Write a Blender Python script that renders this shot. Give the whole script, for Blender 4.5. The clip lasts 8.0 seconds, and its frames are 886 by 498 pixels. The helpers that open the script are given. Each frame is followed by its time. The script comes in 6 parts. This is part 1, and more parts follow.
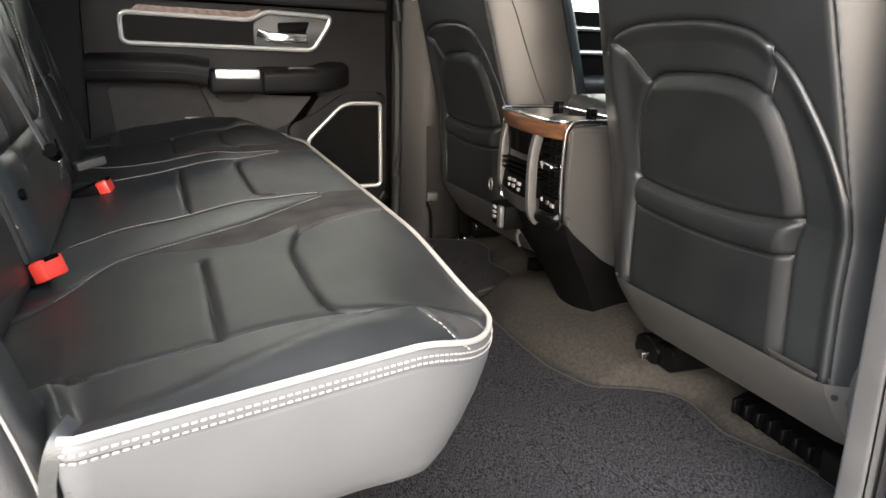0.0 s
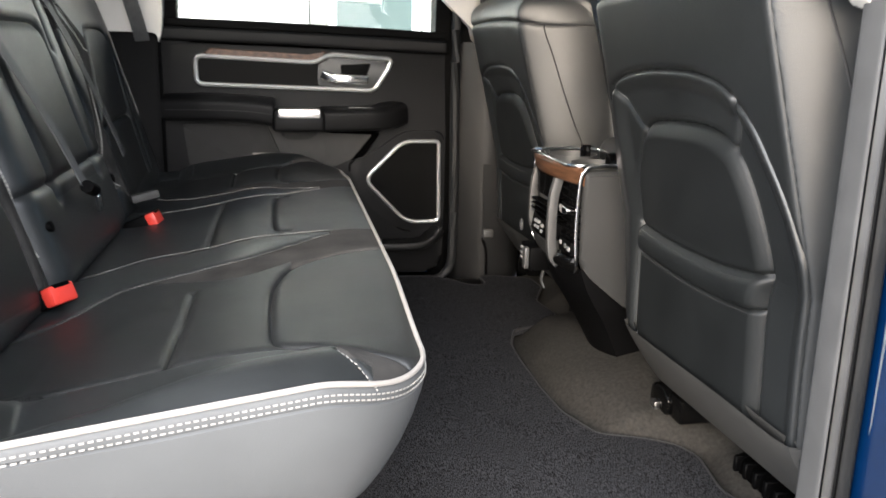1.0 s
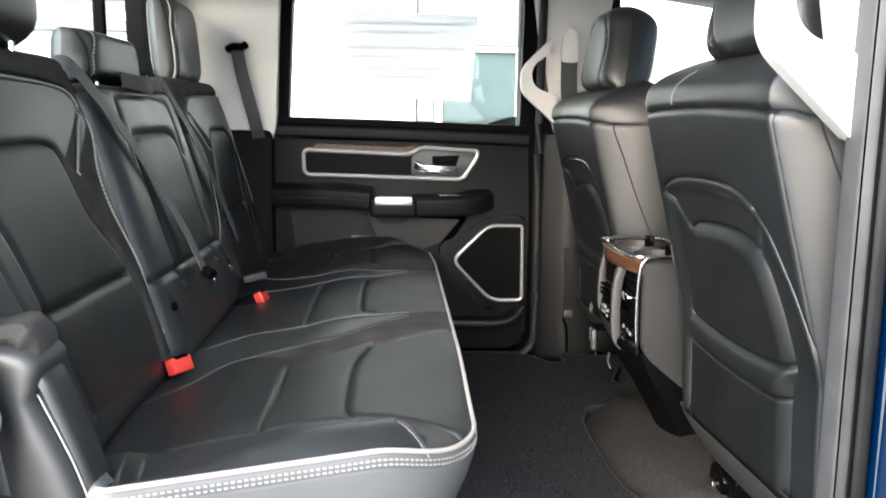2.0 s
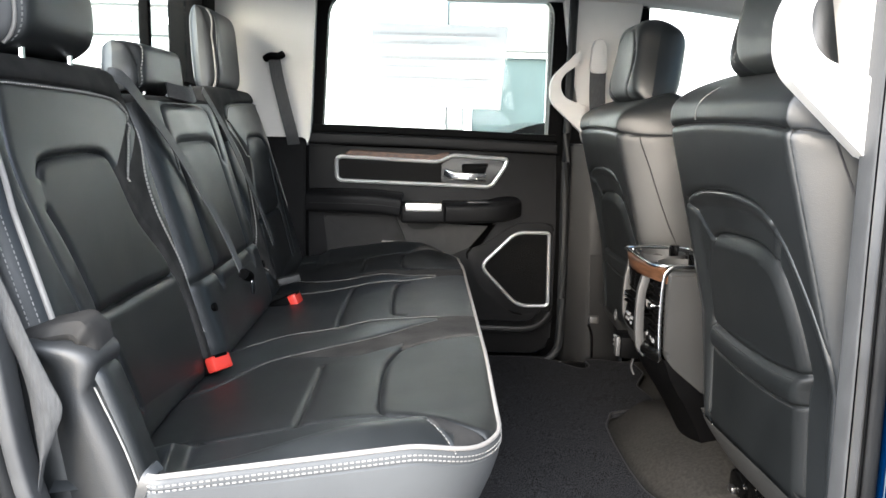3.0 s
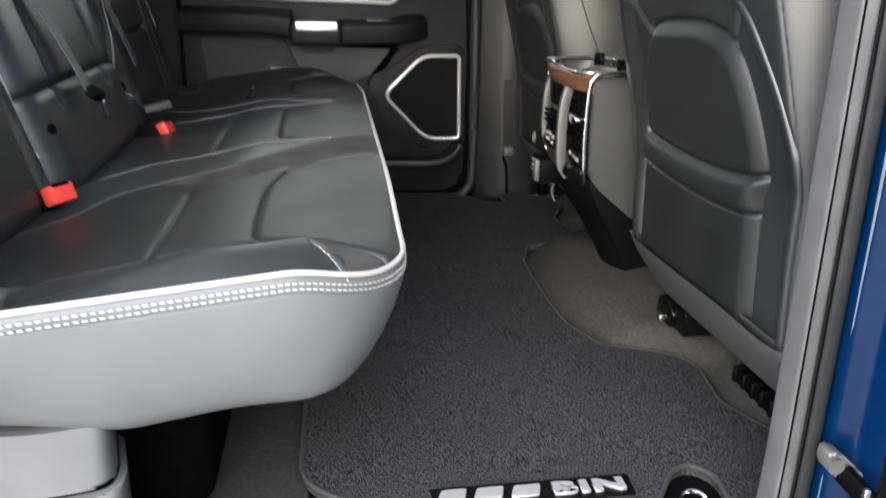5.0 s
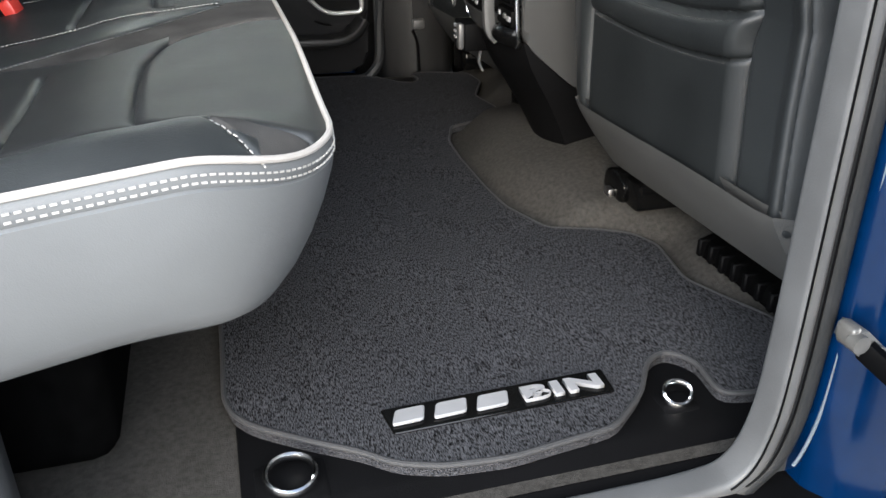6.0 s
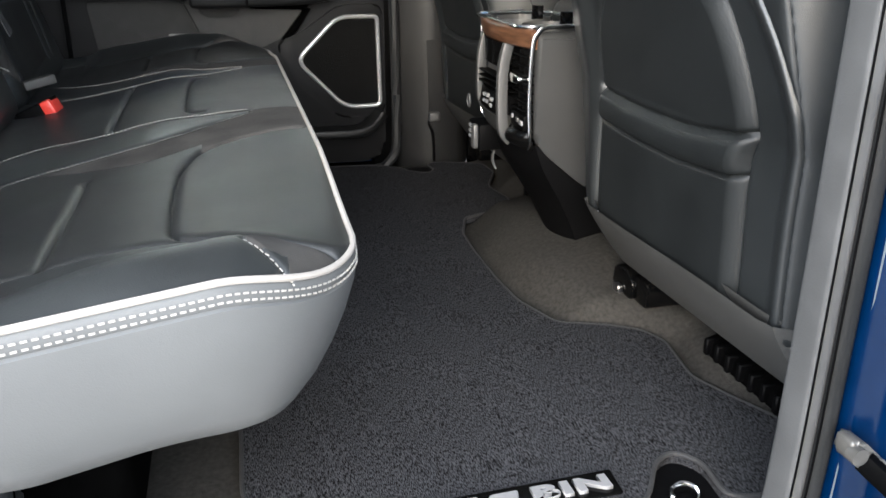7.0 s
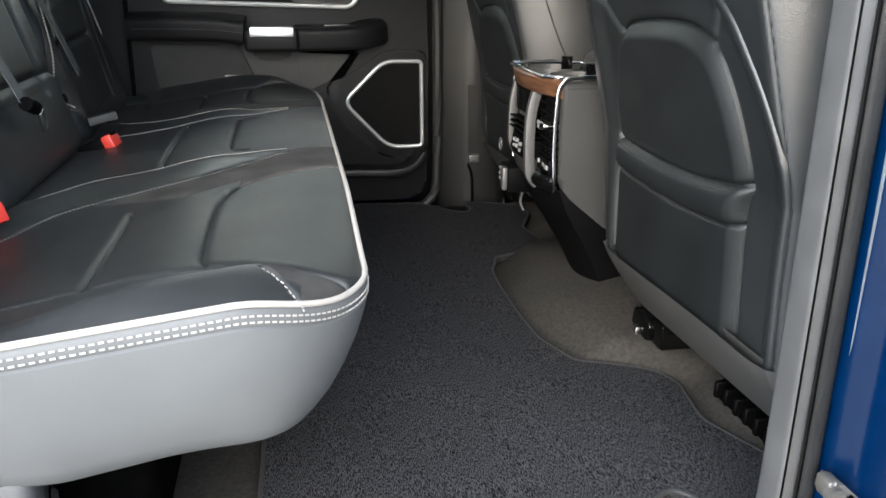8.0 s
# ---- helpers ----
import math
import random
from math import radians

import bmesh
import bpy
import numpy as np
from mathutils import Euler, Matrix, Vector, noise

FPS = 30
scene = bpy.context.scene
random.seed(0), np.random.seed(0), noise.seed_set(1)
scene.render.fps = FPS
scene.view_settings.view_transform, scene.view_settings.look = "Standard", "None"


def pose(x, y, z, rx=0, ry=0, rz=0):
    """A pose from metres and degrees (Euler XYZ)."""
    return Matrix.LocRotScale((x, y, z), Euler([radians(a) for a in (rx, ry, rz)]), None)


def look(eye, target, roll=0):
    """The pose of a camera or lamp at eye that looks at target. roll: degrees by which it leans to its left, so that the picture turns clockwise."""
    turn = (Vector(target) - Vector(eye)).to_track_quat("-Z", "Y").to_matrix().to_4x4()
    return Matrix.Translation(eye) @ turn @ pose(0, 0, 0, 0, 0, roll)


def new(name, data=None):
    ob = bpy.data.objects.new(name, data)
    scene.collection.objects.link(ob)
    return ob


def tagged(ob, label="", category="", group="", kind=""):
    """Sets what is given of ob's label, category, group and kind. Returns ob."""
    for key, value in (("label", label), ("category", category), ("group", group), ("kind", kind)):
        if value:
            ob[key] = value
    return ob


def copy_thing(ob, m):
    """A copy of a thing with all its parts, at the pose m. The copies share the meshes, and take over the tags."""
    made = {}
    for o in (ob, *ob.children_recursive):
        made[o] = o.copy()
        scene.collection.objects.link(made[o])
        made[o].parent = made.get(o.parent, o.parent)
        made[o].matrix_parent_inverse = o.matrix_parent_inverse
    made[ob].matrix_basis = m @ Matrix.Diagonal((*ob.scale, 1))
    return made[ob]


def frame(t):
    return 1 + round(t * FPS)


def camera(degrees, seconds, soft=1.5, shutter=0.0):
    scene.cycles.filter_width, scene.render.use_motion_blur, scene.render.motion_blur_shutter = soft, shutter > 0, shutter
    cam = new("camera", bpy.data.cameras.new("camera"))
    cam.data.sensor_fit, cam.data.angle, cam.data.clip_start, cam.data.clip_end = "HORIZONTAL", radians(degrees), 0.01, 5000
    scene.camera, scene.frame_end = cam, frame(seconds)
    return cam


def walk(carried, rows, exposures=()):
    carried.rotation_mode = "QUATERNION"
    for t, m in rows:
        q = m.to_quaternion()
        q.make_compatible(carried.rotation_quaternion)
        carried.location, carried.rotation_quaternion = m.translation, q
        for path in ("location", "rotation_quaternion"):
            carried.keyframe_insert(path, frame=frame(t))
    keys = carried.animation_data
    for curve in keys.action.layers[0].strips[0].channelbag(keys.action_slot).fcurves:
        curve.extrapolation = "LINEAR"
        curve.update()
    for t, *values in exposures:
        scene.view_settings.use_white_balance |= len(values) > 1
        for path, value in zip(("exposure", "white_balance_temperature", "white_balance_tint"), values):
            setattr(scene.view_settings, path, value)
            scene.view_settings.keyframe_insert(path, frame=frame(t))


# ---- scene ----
from mathutils.geometry import tessellate_polygon

cam = camera(57.7, 8.0, shutter=0.25)
PATH = [
    (0, (-0.097, 0.128, 0.613), (0.569, 1.931, 0.06), 1.8),
    (0.5, (-0.002, 0.206, 0.612), (0.582, 2.021, 0.007), -0.6),
    (1, (0.082, 0.05, 0.642), (0.459, 1.952, 0.154), 1.4),
    (1.5, (0.115, -0.072, 0.679), (0.364, 1.868, 0.265), 0.3),
    (2, (0.122, -0.104, 0.704), (0.242, 1.866, 0.38), 0.7),
    (2.2, (0.118, -0.126, 0.722), (0.194, 1.855, 0.452), 0.7),
    (3.3, (0.117, -0.16, 0.713), (0.168, 1.813, 0.388), 1.2),
    (3.5, (0.117, -0.165, 0.71), (0.176, 1.809, 0.394), 1.4),
    (4, (0.117, -0.16, 0.699), (0.184, 1.804, 0.327), 1.0),
    (4.5, (0.136, -0.12, 0.676), (0.235, 1.825, 0.218), -0.7),
    (5, (0.149, 0.037, 0.605), (0.417, 1.908, -0.05), 1.1),
    (5.2, (0.143, 0.093, 0.579), (0.469, 1.914, -0.18), 0.7),
    (6.3, (0.134, 0.201, 0.529), (0.649, 1.912, -0.369), 0.1),
    (6.5, (0.13, 0.201, 0.547), (0.659, 1.937, -0.294), -0.0),
    (7, (0.128, 0.173, 0.579), (0.601, 1.974, -0.152), 0.1),
    (7.5, (0.145, 0.11, 0.596), (0.552, 1.956, -0.057), 0.2),
    (8, (0.159, 0.107, 0.598), (0.512, 1.967, -0.044), 0.7),
]
# stops, kelvin and tint: the picture starts brighter and warmer, then settles
EXPOSURES = [(0.0, 2.50, 6400, 14), (0.5, 2.20, 6300, 13), (1.0, 2.32, 6100, 12), (1.5, 2.34, 5950, 11), (2.5, 2.40, 5900, 10.5),
             (3.5, 2.42, 5850, 10), (4.5, 2.40, 5850, 10), (6.0, 2.32, 5800, 9), (8.0, 2.33, 5800, 9)]
walk(cam, [(t, look(eye, target, roll)) for t, eye, target, roll in PATH], EXPOSURES)

# ---- light ----
world = bpy.data.worlds.new("sky")
scene.world = world
world.use_nodes = True
wt = world.node_tree
sky = wt.nodes.new("ShaderNodeTexSky")
sky.sky_type = 'NISHITA'
sky.sun_disc = False
sky.sun_elevation = radians(19)
sky.sun_rotation = radians(204)
sky.air_density, sky.dust_density = 1.0, 5.0
wt.links.new(sky.outputs[0], wt.nodes["Background"].inputs[0])
wt.nodes["Background"].inputs[1].default_value = 0.095
sun = new("sun", bpy.data.lights.new("sun", 'SUN'))
sun.data.energy, sun.data.angle, sun.data.color = 5.4, radians(100), (0.985, 0.982, 0.97)
sun.matrix_world = look((-1.9, -4.2, 1.6), (0, 0, 0))

# ---- materials ----
def material(name, base, rough=0.5, metal=0.0, vary=0.15, scale=18.0, bump=0.0, bump_scale=400.0, coat=0.0, second=None,
             stretch=(1, 1, 1), spec=0.5, sheen=0.0, rough_vary=0.08):
    m = bpy.data.materials.new(name)
    m.use_nodes = True
    nt = m.node_tree
    b = nt.nodes["Principled BSDF"]
    b.inputs["Metallic"].default_value = metal
    b.inputs["Coat Weight"].default_value = coat
    b.inputs["Coat Roughness"].default_value = 0.05
    b.inputs["Specular IOR Level"].default_value = spec
    b.inputs["Sheen Weight"].default_value = sheen
    tc = nt.nodes.new("ShaderNodeTexCoord")
    mp = nt.nodes.new("ShaderNodeMapping")
    mp.inputs["Scale"].default_value = stretch
    nt.links.new(tc.outputs["Object"], mp.inputs[0])
    big = nt.nodes.new("ShaderNodeTexNoise")
    big.inputs["Scale"].default_value, big.inputs["Detail"].default_value = scale, 6
    nt.links.new(mp.outputs[0], big.inputs[0])
    ramp = nt.nodes.new("ShaderNodeValToRGB")
    lo = tuple(c * (1 - vary) for c in base)
    hi = tuple(min(1, c * (1 + vary)) for c in (second or base))
    ramp.color_ramp.elements[0].color, ramp.color_ramp.elements[0].position = (*lo, 1), 0.3
    ramp.color_ramp.elements[1].color, ramp.color_ramp.elements[1].position = (*hi, 1), 0.7
    nt.links.new(big.outputs[0], ramp.inputs[0])
    nt.links.new(ramp.outputs[0], b.inputs["Base Color"])
    mr = nt.nodes.new("ShaderNodeMapRange")
    mr.inputs[3].default_value, mr.inputs[4].default_value = max(0.02, rough - rough_vary), min(1, rough + rough_vary)
    nt.links.new(big.outputs[0], mr.inputs[0])
    nt.links.new(mr.outputs[0], b.inputs["Roughness"])
    if bump:
        fine = nt.nodes.new("ShaderNodeTexNoise")
        fine.inputs["Scale"].default_value, fine.inputs["Detail"].default_value = bump_scale, 3
        nt.links.new(mp.outputs[0], fine.inputs[0])
        bp = nt.nodes.new("ShaderNodeBump")
        bp.inputs["Strength"].default_value, bp.inputs["Distance"].default_value = bump, 0.001
        nt.links.new(fine.outputs[0], bp.inputs["Height"])
        nt.links.new(bp.outputs[0], b.inputs["Normal"])
    return m


def grain(m, scale, strength, kind="voronoi"):
    """A cell relief for leather and woven cloth."""
    nt = m.node_tree
    b = nt.nodes["Principled BSDF"]
    tc = nt.nodes.new("ShaderNodeTexCoord")
    v = nt.nodes.new("ShaderNodeTexVoronoi")
    v.inputs["Scale"].default_value = scale
    nt.links.new(tc.outputs["Object"], v.inputs[0])
    bp = nt.nodes.new("ShaderNodeBump")
    bp.inputs["Strength"].default_value, bp.inputs["Distance"].default_value = strength, 0.001
    nt.links.new(v.outputs[0], bp.inputs["Height"])
    if b.inputs["Normal"].links:
        nt.links.new(b.inputs["Normal"].links[0].from_socket, bp.inputs["Normal"])
    nt.links.new(bp.outputs[0], b.inputs["Normal"])
    return m


LEATHER = grain(material("leather", (0.0085, 0.0099, 0.0105), 0.41, rough_vary=0.10, vary=0.25, scale=9, bump=0.12, bump_scale=160, spec=0.72), 900, 0.14)
INSERT = grain(material("leather_insert", (0.0062, 0.0069, 0.0072), 0.46, vary=0.2, scale=12, bump=0.15, bump_scale=300, spec=0.5), 900, 0.16)
SUEDE = material("suede", (0.0200, 0.0196, 0.0190), 0.9, vary=0.25, scale=22, second=(0.0310, 0.0298, 0.0284), bump=0.5, bump_scale=900, spec=0.15)
VINYL = grain(material("vinyl", (0.0090, 0.0103, 0.0109), 0.42, vary=0.2, scale=7, bump=0.12, bump_scale=180, spec=0.62), 900, 0.12)
SKIRT = grain(material("grey_vinyl", (0.06765, 0.07062, 0.07276), 0.5, rough_vary=0.1, vary=0.10, scale=7, bump=0.10, bump_scale=180, spec=0.3), 900, 0.12)
PIPING = material("piping", (0.225, 0.2124, 0.198), 0.5, vary=0.08, scale=60, bump=0.2)
THREAD = material("thread", (0.22, 0.214, 0.202), 0.7, vary=0.15, scale=200)
DARK_THREAD = material("dark_thread", (0.0074, 0.0074, 0.0081), 0.7, vary=0.1, scale=200)
PALE_THREAD = material("pale_thread", (0.186, 0.186, 0.1798), 0.7, vary=0.1, scale=200)
CARPET = material("mat_carpet", (0.002, 0.002, 0.0022), 0.95, vary=0.5, scale=900, second=(0.028, 0.028, 0.0302), bump=1.0, bump_scale=700, stretch=(1.0, 0.22, 1.0), spec=0.03)
CARPET.node_tree.nodes["Color Ramp"].color_ramp.elements[0].position = 0.38
CARPET.node_tree.nodes["Color Ramp"].color_ramp.elements[1].position = 0.64
CARPET_GREY = material("floor_carpet", (0.019, 0.0179, 0.0162), 0.95, vary=0.08, scale=160, second=(0.028, 0.0264, 0.024), bump=0.9, bump_scale=620, spec=0.04)
HEM = material("mat_hem", (0.0095, 0.0095, 0.0101), 0.8, vary=0.3, scale=300, bump=0.6, bump_scale=500)
PLASTIC = material("black_plastic", (0.0024, 0.0024, 0.0026), 0.5, vary=0.12, scale=10, bump=0.3, bump_scale=700, spec=0.035)
DARK = material("dark_plastic", (0.0012, 0.0012, 0.0013), 0.55, vary=0.15, scale=10, bump=0.2, bump_scale=600, spec=0.035)
PANEL_GREY = material("grey_panel", (0.036, 0.036, 0.035), 0.6, vary=0.10, scale=16, bump=0.4, bump_scale=650, spec=0.2)
INLAY = material("grey_inlay", (0.0216, 0.02128, 0.0208), 0.7, vary=0.12, scale=30, bump=0.4, bump_scale=650, spec=0.1)
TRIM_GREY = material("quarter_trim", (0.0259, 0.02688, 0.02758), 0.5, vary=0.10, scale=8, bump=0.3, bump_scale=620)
CONSOLE = material("console_trim", (0.0235, 0.0238, 0.0238), 0.5, vary=0.08, scale=8, bump=0.25, bump_scale=620, spec=0.15)
GLOSS_BLACK = material("gloss_black", (0.002, 0.002, 0.002), 0.15, vary=0.1, scale=10, spec=0.14)
ACCENT = material("dark_accent", (0.0025, 0.0023, 0.0021), 0.5, vary=0.4, scale=40, stretch=(0.3, 1, 6), spec=0.05)
CHROME = material("satin_chrome", (0.72, 0.72, 0.72), 0.16, metal=1.0, vary=0.04, scale=30)
SATIN = material("satin_silver", (0.80, 0.80, 0.79), 0.36, metal=0.85, vary=0.03, scale=30)
SILVER = material("silver_paint", (0.055, 0.055, 0.055), 0.42, metal=0.3, vary=0.06, scale=30)
WOOD = material("wood_trim", (0.028, 0.0135, 0.0078), 0.4, vary=0.4, scale=26, second=(0.082, 0.04, 0.0215), stretch=(3, 0.4, 6), coat=0.15, spec=0.2)
LIGHT_TRIM = material("light_trim", (0.513, 0.4995, 0.4725), 0.65, vary=0.05, scale=9, bump=0.3, bump_scale=500)
HEADLINER = material("headliner", (0.8075, 0.8075, 0.7951), 0.95, vary=0.07, scale=60, bump=0.5, bump_scale=500)
WEBBING = material("belt_webbing", (0.036, 0.0372, 0.0384), 0.6, vary=0.25, scale=420, stretch=(1, 1, 0.15), bump=0.5, bump_scale=900, spec=0.3)
WEBBING_GREY = material("grey_webbing", (0.072, 0.0736, 0.0752), 0.6, vary=0.2, scale=420, stretch=(1, 1, 0.15), bump=0.5, bump_scale=900, spec=0.3)
RED = material("red_button", (0.44, 0.032, 0.021), 0.4, vary=0.06, scale=60)
RUBBER = material("rubber_seal", (0.05, 0.051, 0.052), 0.5, vary=0.15, scale=20, bump=0.2, bump_scale=500, spec=0.3)
RUBBER_DARK = material("rubber_bulb", (0.011, 0.0115, 0.012), 0.5, vary=0.15, scale=20, bump=0.3, bump_scale=500, spec=0.15)
BLUE = material("blue_paint", (0.0004, 0.0078, 0.031), 0.22, metal=0.0, vary=0.10, scale=40, coat=0.15, spec=0.2)
# pale tone that paints the catch light on the jamb's edge
EDGE_GLINT = material("pale_glint", (0.085, 0.098, 0.11), 0.35, vary=0.1, scale=40)
LATCH = material("zinc_latch", (0.096, 0.0928, 0.0864), 0.38, metal=0.35, vary=0.2, scale=60)
# near-black with the shade of hollows and under-seat put in; also a joint colour
SHADE_BLACK = material("shade_black", (0.0009, 0.0009, 0.0009), 0.95, vary=0.3, scale=60, bump=0.5, bump_scale=400, spec=0.01)
PAPER = material("paper", (0.78, 0.79, 0.80), 0.8, vary=0.03, scale=12)
PRINT = material("faint_print", (0.76, 0.77, 0.78), 0.8, vary=0.03, scale=12)
WHITE_LETTER = material("badge_letter", (0.14, 0.14, 0.143), 0.4, vary=0.06, scale=60)
STEEL = material("steel", (0.42, 0.42, 0.43), 0.3, metal=1.0, vary=0.2, scale=80)
INLAY_LIGHT = material("grip_inlay", (0.030, 0.0298, 0.0292), 0.65, vary=0.1, scale=30, bump=0.4, bump_scale=650, spec=0.15)
FOOT_GREY = material("foot_grey", (0.060, 0.0615, 0.063), 0.45, vary=0.08, scale=9, bump=0.25, bump_scale=620, spec=0.35)
FRONT_INSERT = grain(material("front_panel_leather", (0.0062, 0.0072, 0.0076), 0.5, vary=0.15, scale=12, bump=0.15, bump_scale=300, spec=0.3), 900, 0.16)
# far pillar tone: the dimmer light there is put into this colour
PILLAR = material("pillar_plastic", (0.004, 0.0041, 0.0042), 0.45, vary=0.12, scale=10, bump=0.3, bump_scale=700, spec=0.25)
DOOR_SKIN = material("door_skin", (0.0044, 0.0044, 0.0047), 0.5, vary=0.12, scale=10, bump=0.3, bump_scale=700, spec=0.12)
MESH_GRILLE = grain(material("grille", (0.0022, 0.0022, 0.0022), 0.6, vary=0.2, scale=30, spec=0.05), 380, 1.0)
ASPHALT = material("pale_concrete", (0.28, 0.28, 0.275), 0.9, vary=0.12, scale=3, second=(0.33, 0.328, 0.32), bump=0.5, bump_scale=60)
WALL_WHITE = material("white_cladding", (0.80, 0.80, 0.78), 0.55, vary=0.02, scale=1.5)
WALL_GREY = material("grey_cladding", (0.14, 0.14, 0.137), 0.55, vary=0.05, scale=2)
SIGN_GREY = material("grey_fascia", (0.12, 0.13, 0.128), 0.5, vary=0.05, scale=2)
FRAME_WHITE = material("white_frame", (0.75, 0.76, 0.76), 0.45, vary=0.03, scale=4)
TEAL = material("teal_glazing", (0.052, 0.073, 0.075), 0.7, vary=0.15, scale=0.8, second=(0.072, 0.097, 0.099), spec=0.15)
CAR_BLACK = material("car_paint", (0.010, 0.011, 0.012), 0.2, vary=0.1, scale=6, coat=1.0)
TYRE = material("tyre", (0.02, 0.02, 0.02), 0.85, vary=0.2, scale=30)

for p_m, p_c in ((PAPER, (0.97, 0.975, 0.98, 1)), (PRINT, (0.962, 0.967, 0.975, 1))):
    p_t = p_m.node_tree
    p_tr, p_mx = p_t.nodes.new("ShaderNodeBsdfTranslucent"), p_t.nodes.new("ShaderNodeMixShader")
    p_tr.inputs[0].default_value = p_c
    p_mx.inputs[0].default_value = 0.5
    p_t.links.new(p_t.nodes["Principled BSDF"].outputs[0], p_mx.inputs[1])
    p_t.links.new(p_tr.outputs[0], p_mx.inputs[2])
    p_t.links.new(p_mx.outputs[0], p_t.nodes["Material Output"].inputs[0])

GLASS = bpy.data.materials.new("window_glass")
GLASS.use_nodes = True
gt = GLASS.node_tree
gt.nodes.remove(gt.nodes["Principled BSDF"])
g_t, g_g, g_m = gt.nodes.new("ShaderNodeBsdfTransparent"), gt.nodes.new("ShaderNodeBsdfGlossy"), gt.nodes.new("ShaderNodeMixShader")
g_t.inputs[0].default_value = (0.86, 0.90, 0.88, 1)
g_g.inputs["Roughness"].default_value = 0.02
g_m.inputs[0].default_value = 0.012
gt.links.new(g_t.outputs[0], g_m.inputs[1])
gt.links.new(g_g.outputs[0], g_m.inputs[2])
gt.links.new(g_m.outputs[0], gt.nodes["Material Output"].inputs[0])

# ---- building helpers ----
def smooth(k):
    k = np.clip(k, 0, 1)
    return k * k * (3 - 2 * k)


def empty(name, at, label, category, group="", kind=""):
    """A thing: an Empty at its base."""
    ob = new(name)
    ob.location = at
    ob.empty_display_size = 0.05
    return tagged(ob, label, category, group, kind)


def link_mesh(name, me, mats, parent=None, label="", shade=True):
    for m in (mats if isinstance(mats, (list, tuple)) else [mats]):
        me.materials.append(m)
    if shade:
        me.polygons.foreach_set("use_smooth", [True] * len(me.polygons))
        me.set_sharp_from_angle(angle=radians(38))
    ob = new(name, me)
    if parent:
        ob.parent = parent
        base = parent
        while base.parent:
            base = base.parent
        if base == parent and parent.type == 'EMPTY':
            ob.matrix_parent_inverse = Matrix.Translation(parent.location).inverted()
    if label:
        ob["label"] = label
    return ob


def part(name, bm, mats, parent=None, label="", shade=True):
    me = bpy.data.meshes.new(name)
    bmesh.ops.recalc_face_normals(bm, faces=bm.faces)
    bm.to_mesh(me)
    bm.free()
    return link_mesh(name, me, mats, parent, label, shade)


def bx(bm, x0, x1, y0, y1, z0, z1, r=0.0, seg=2, m=None):
    """A box with rounded edges, added to bm."""
    d = bmesh.ops.create_cube(bm, size=1)
    vs = d["verts"]
    bmesh.ops.scale(bm, vec=(x1 - x0, y1 - y0, z1 - z0), verts=vs)
    bmesh.ops.translate(bm, vec=((x0 + x1) / 2, (y0 + y1) / 2, (z0 + z1) / 2), verts=vs)
    if r:
        es = list({e for v in vs for e in v.link_edges})
        out = bmesh.ops.bevel(bm, geom=es, offset=r, segments=seg, profile=0.5, affect='EDGES')
        vs = list({v for f in out["faces"] for v in f.verts} | {v for v in vs if v.is_valid})
    if m is not None:
        bmesh.ops.transform(bm, matrix=m, verts=vs)
    return vs


def spline(pts, n=8, closed=False):
    """Catmull-Rom points through pts."""
    p = [np.array(q, float) for q in pts]
    k = len(p)
    out = []
    for i in range(k if closed else k - 1):
        a, b, c, d = (p[(i + j) % k] if closed else p[min(max(i + j, 0), k - 1)] for j in (-1, 0, 1, 2))
        for t in np.linspace(0, 1, n, endpoint=False):
            out.append(0.5 * (2 * b + (c - a) * t + (2 * a - 5 * b + 4 * c - d) * t * t + (3 * b - a - 3 * c + d) * t ** 3))
    if not closed:
        out.append(p[-1])
    return [tuple(q) for q in out]


def fillet(pts, r, n=5):
    """A 2D polygon with rounded corners; r is one radius or one for each corner."""
    out = []
    k = len(pts)
    for i in range(k):
        a, b, c = (np.array(pts[(i + j) % k], float) for j in (-1, 0, 1))
        rr = r[i] if isinstance(r, (list, tuple)) else r
        u, v = a - b, c - b
        lu, lv = np.linalg.norm(u), np.linalg.norm(v)
        d = min(rr, lu * 0.45, lv * 0.45)
        if d < 1e-5:
            out.append(tuple(b))
            continue
        s, e = b + u / lu * d, b + v / lv * d
        for t in np.linspace(0, 1, n):
            out.append(tuple((1 - t) ** 2 * s + 2 * t * (1 - t) * b + t * t * e))
    return out


def sweep(bm, path, section, up=(0, 0, 1), closed=False, cap=True):
    """Sweeps a 2D section (side, up) along a 3D path."""
    up = Vector(up)
    rings = []
    k = len(path)
    for i in range(k):
        p = Vector(path[i])
        a = Vector(path[(i - 1) % k] if closed or i else path[0])
        c = Vector(path[(i + 1) % k] if closed or i < k - 1 else path[-1])
        t = (c - a).normalized()
        side = t.cross(up)
        if side.length < 1e-4:
            side = t.cross(Vector((1, 0.2, 0.1)))
        side.normalize()
        u = side.cross(t)
        rings.append([bm.verts.new(p + side * s[0] + u * s[1]) for s in section])
    n = len(section)
    for i in range(k if closed else k - 1):
        a, b = rings[i], rings[(i + 1) % k]
        for j in range(n):
            bm.faces.new((a[j], a[(j + 1) % n], b[(j + 1) % n], b[j]))
    if cap and not closed:
        bm.faces.new(rings[0])
        bm.faces.new(rings[-1][::-1])
    return rings


def circle(r, n=8, ry=None):
    return [(r * math.cos(2 * math.pi * i / n), (ry or r) * math.sin(2 * math.pi * i / n)) for i in range(n)]


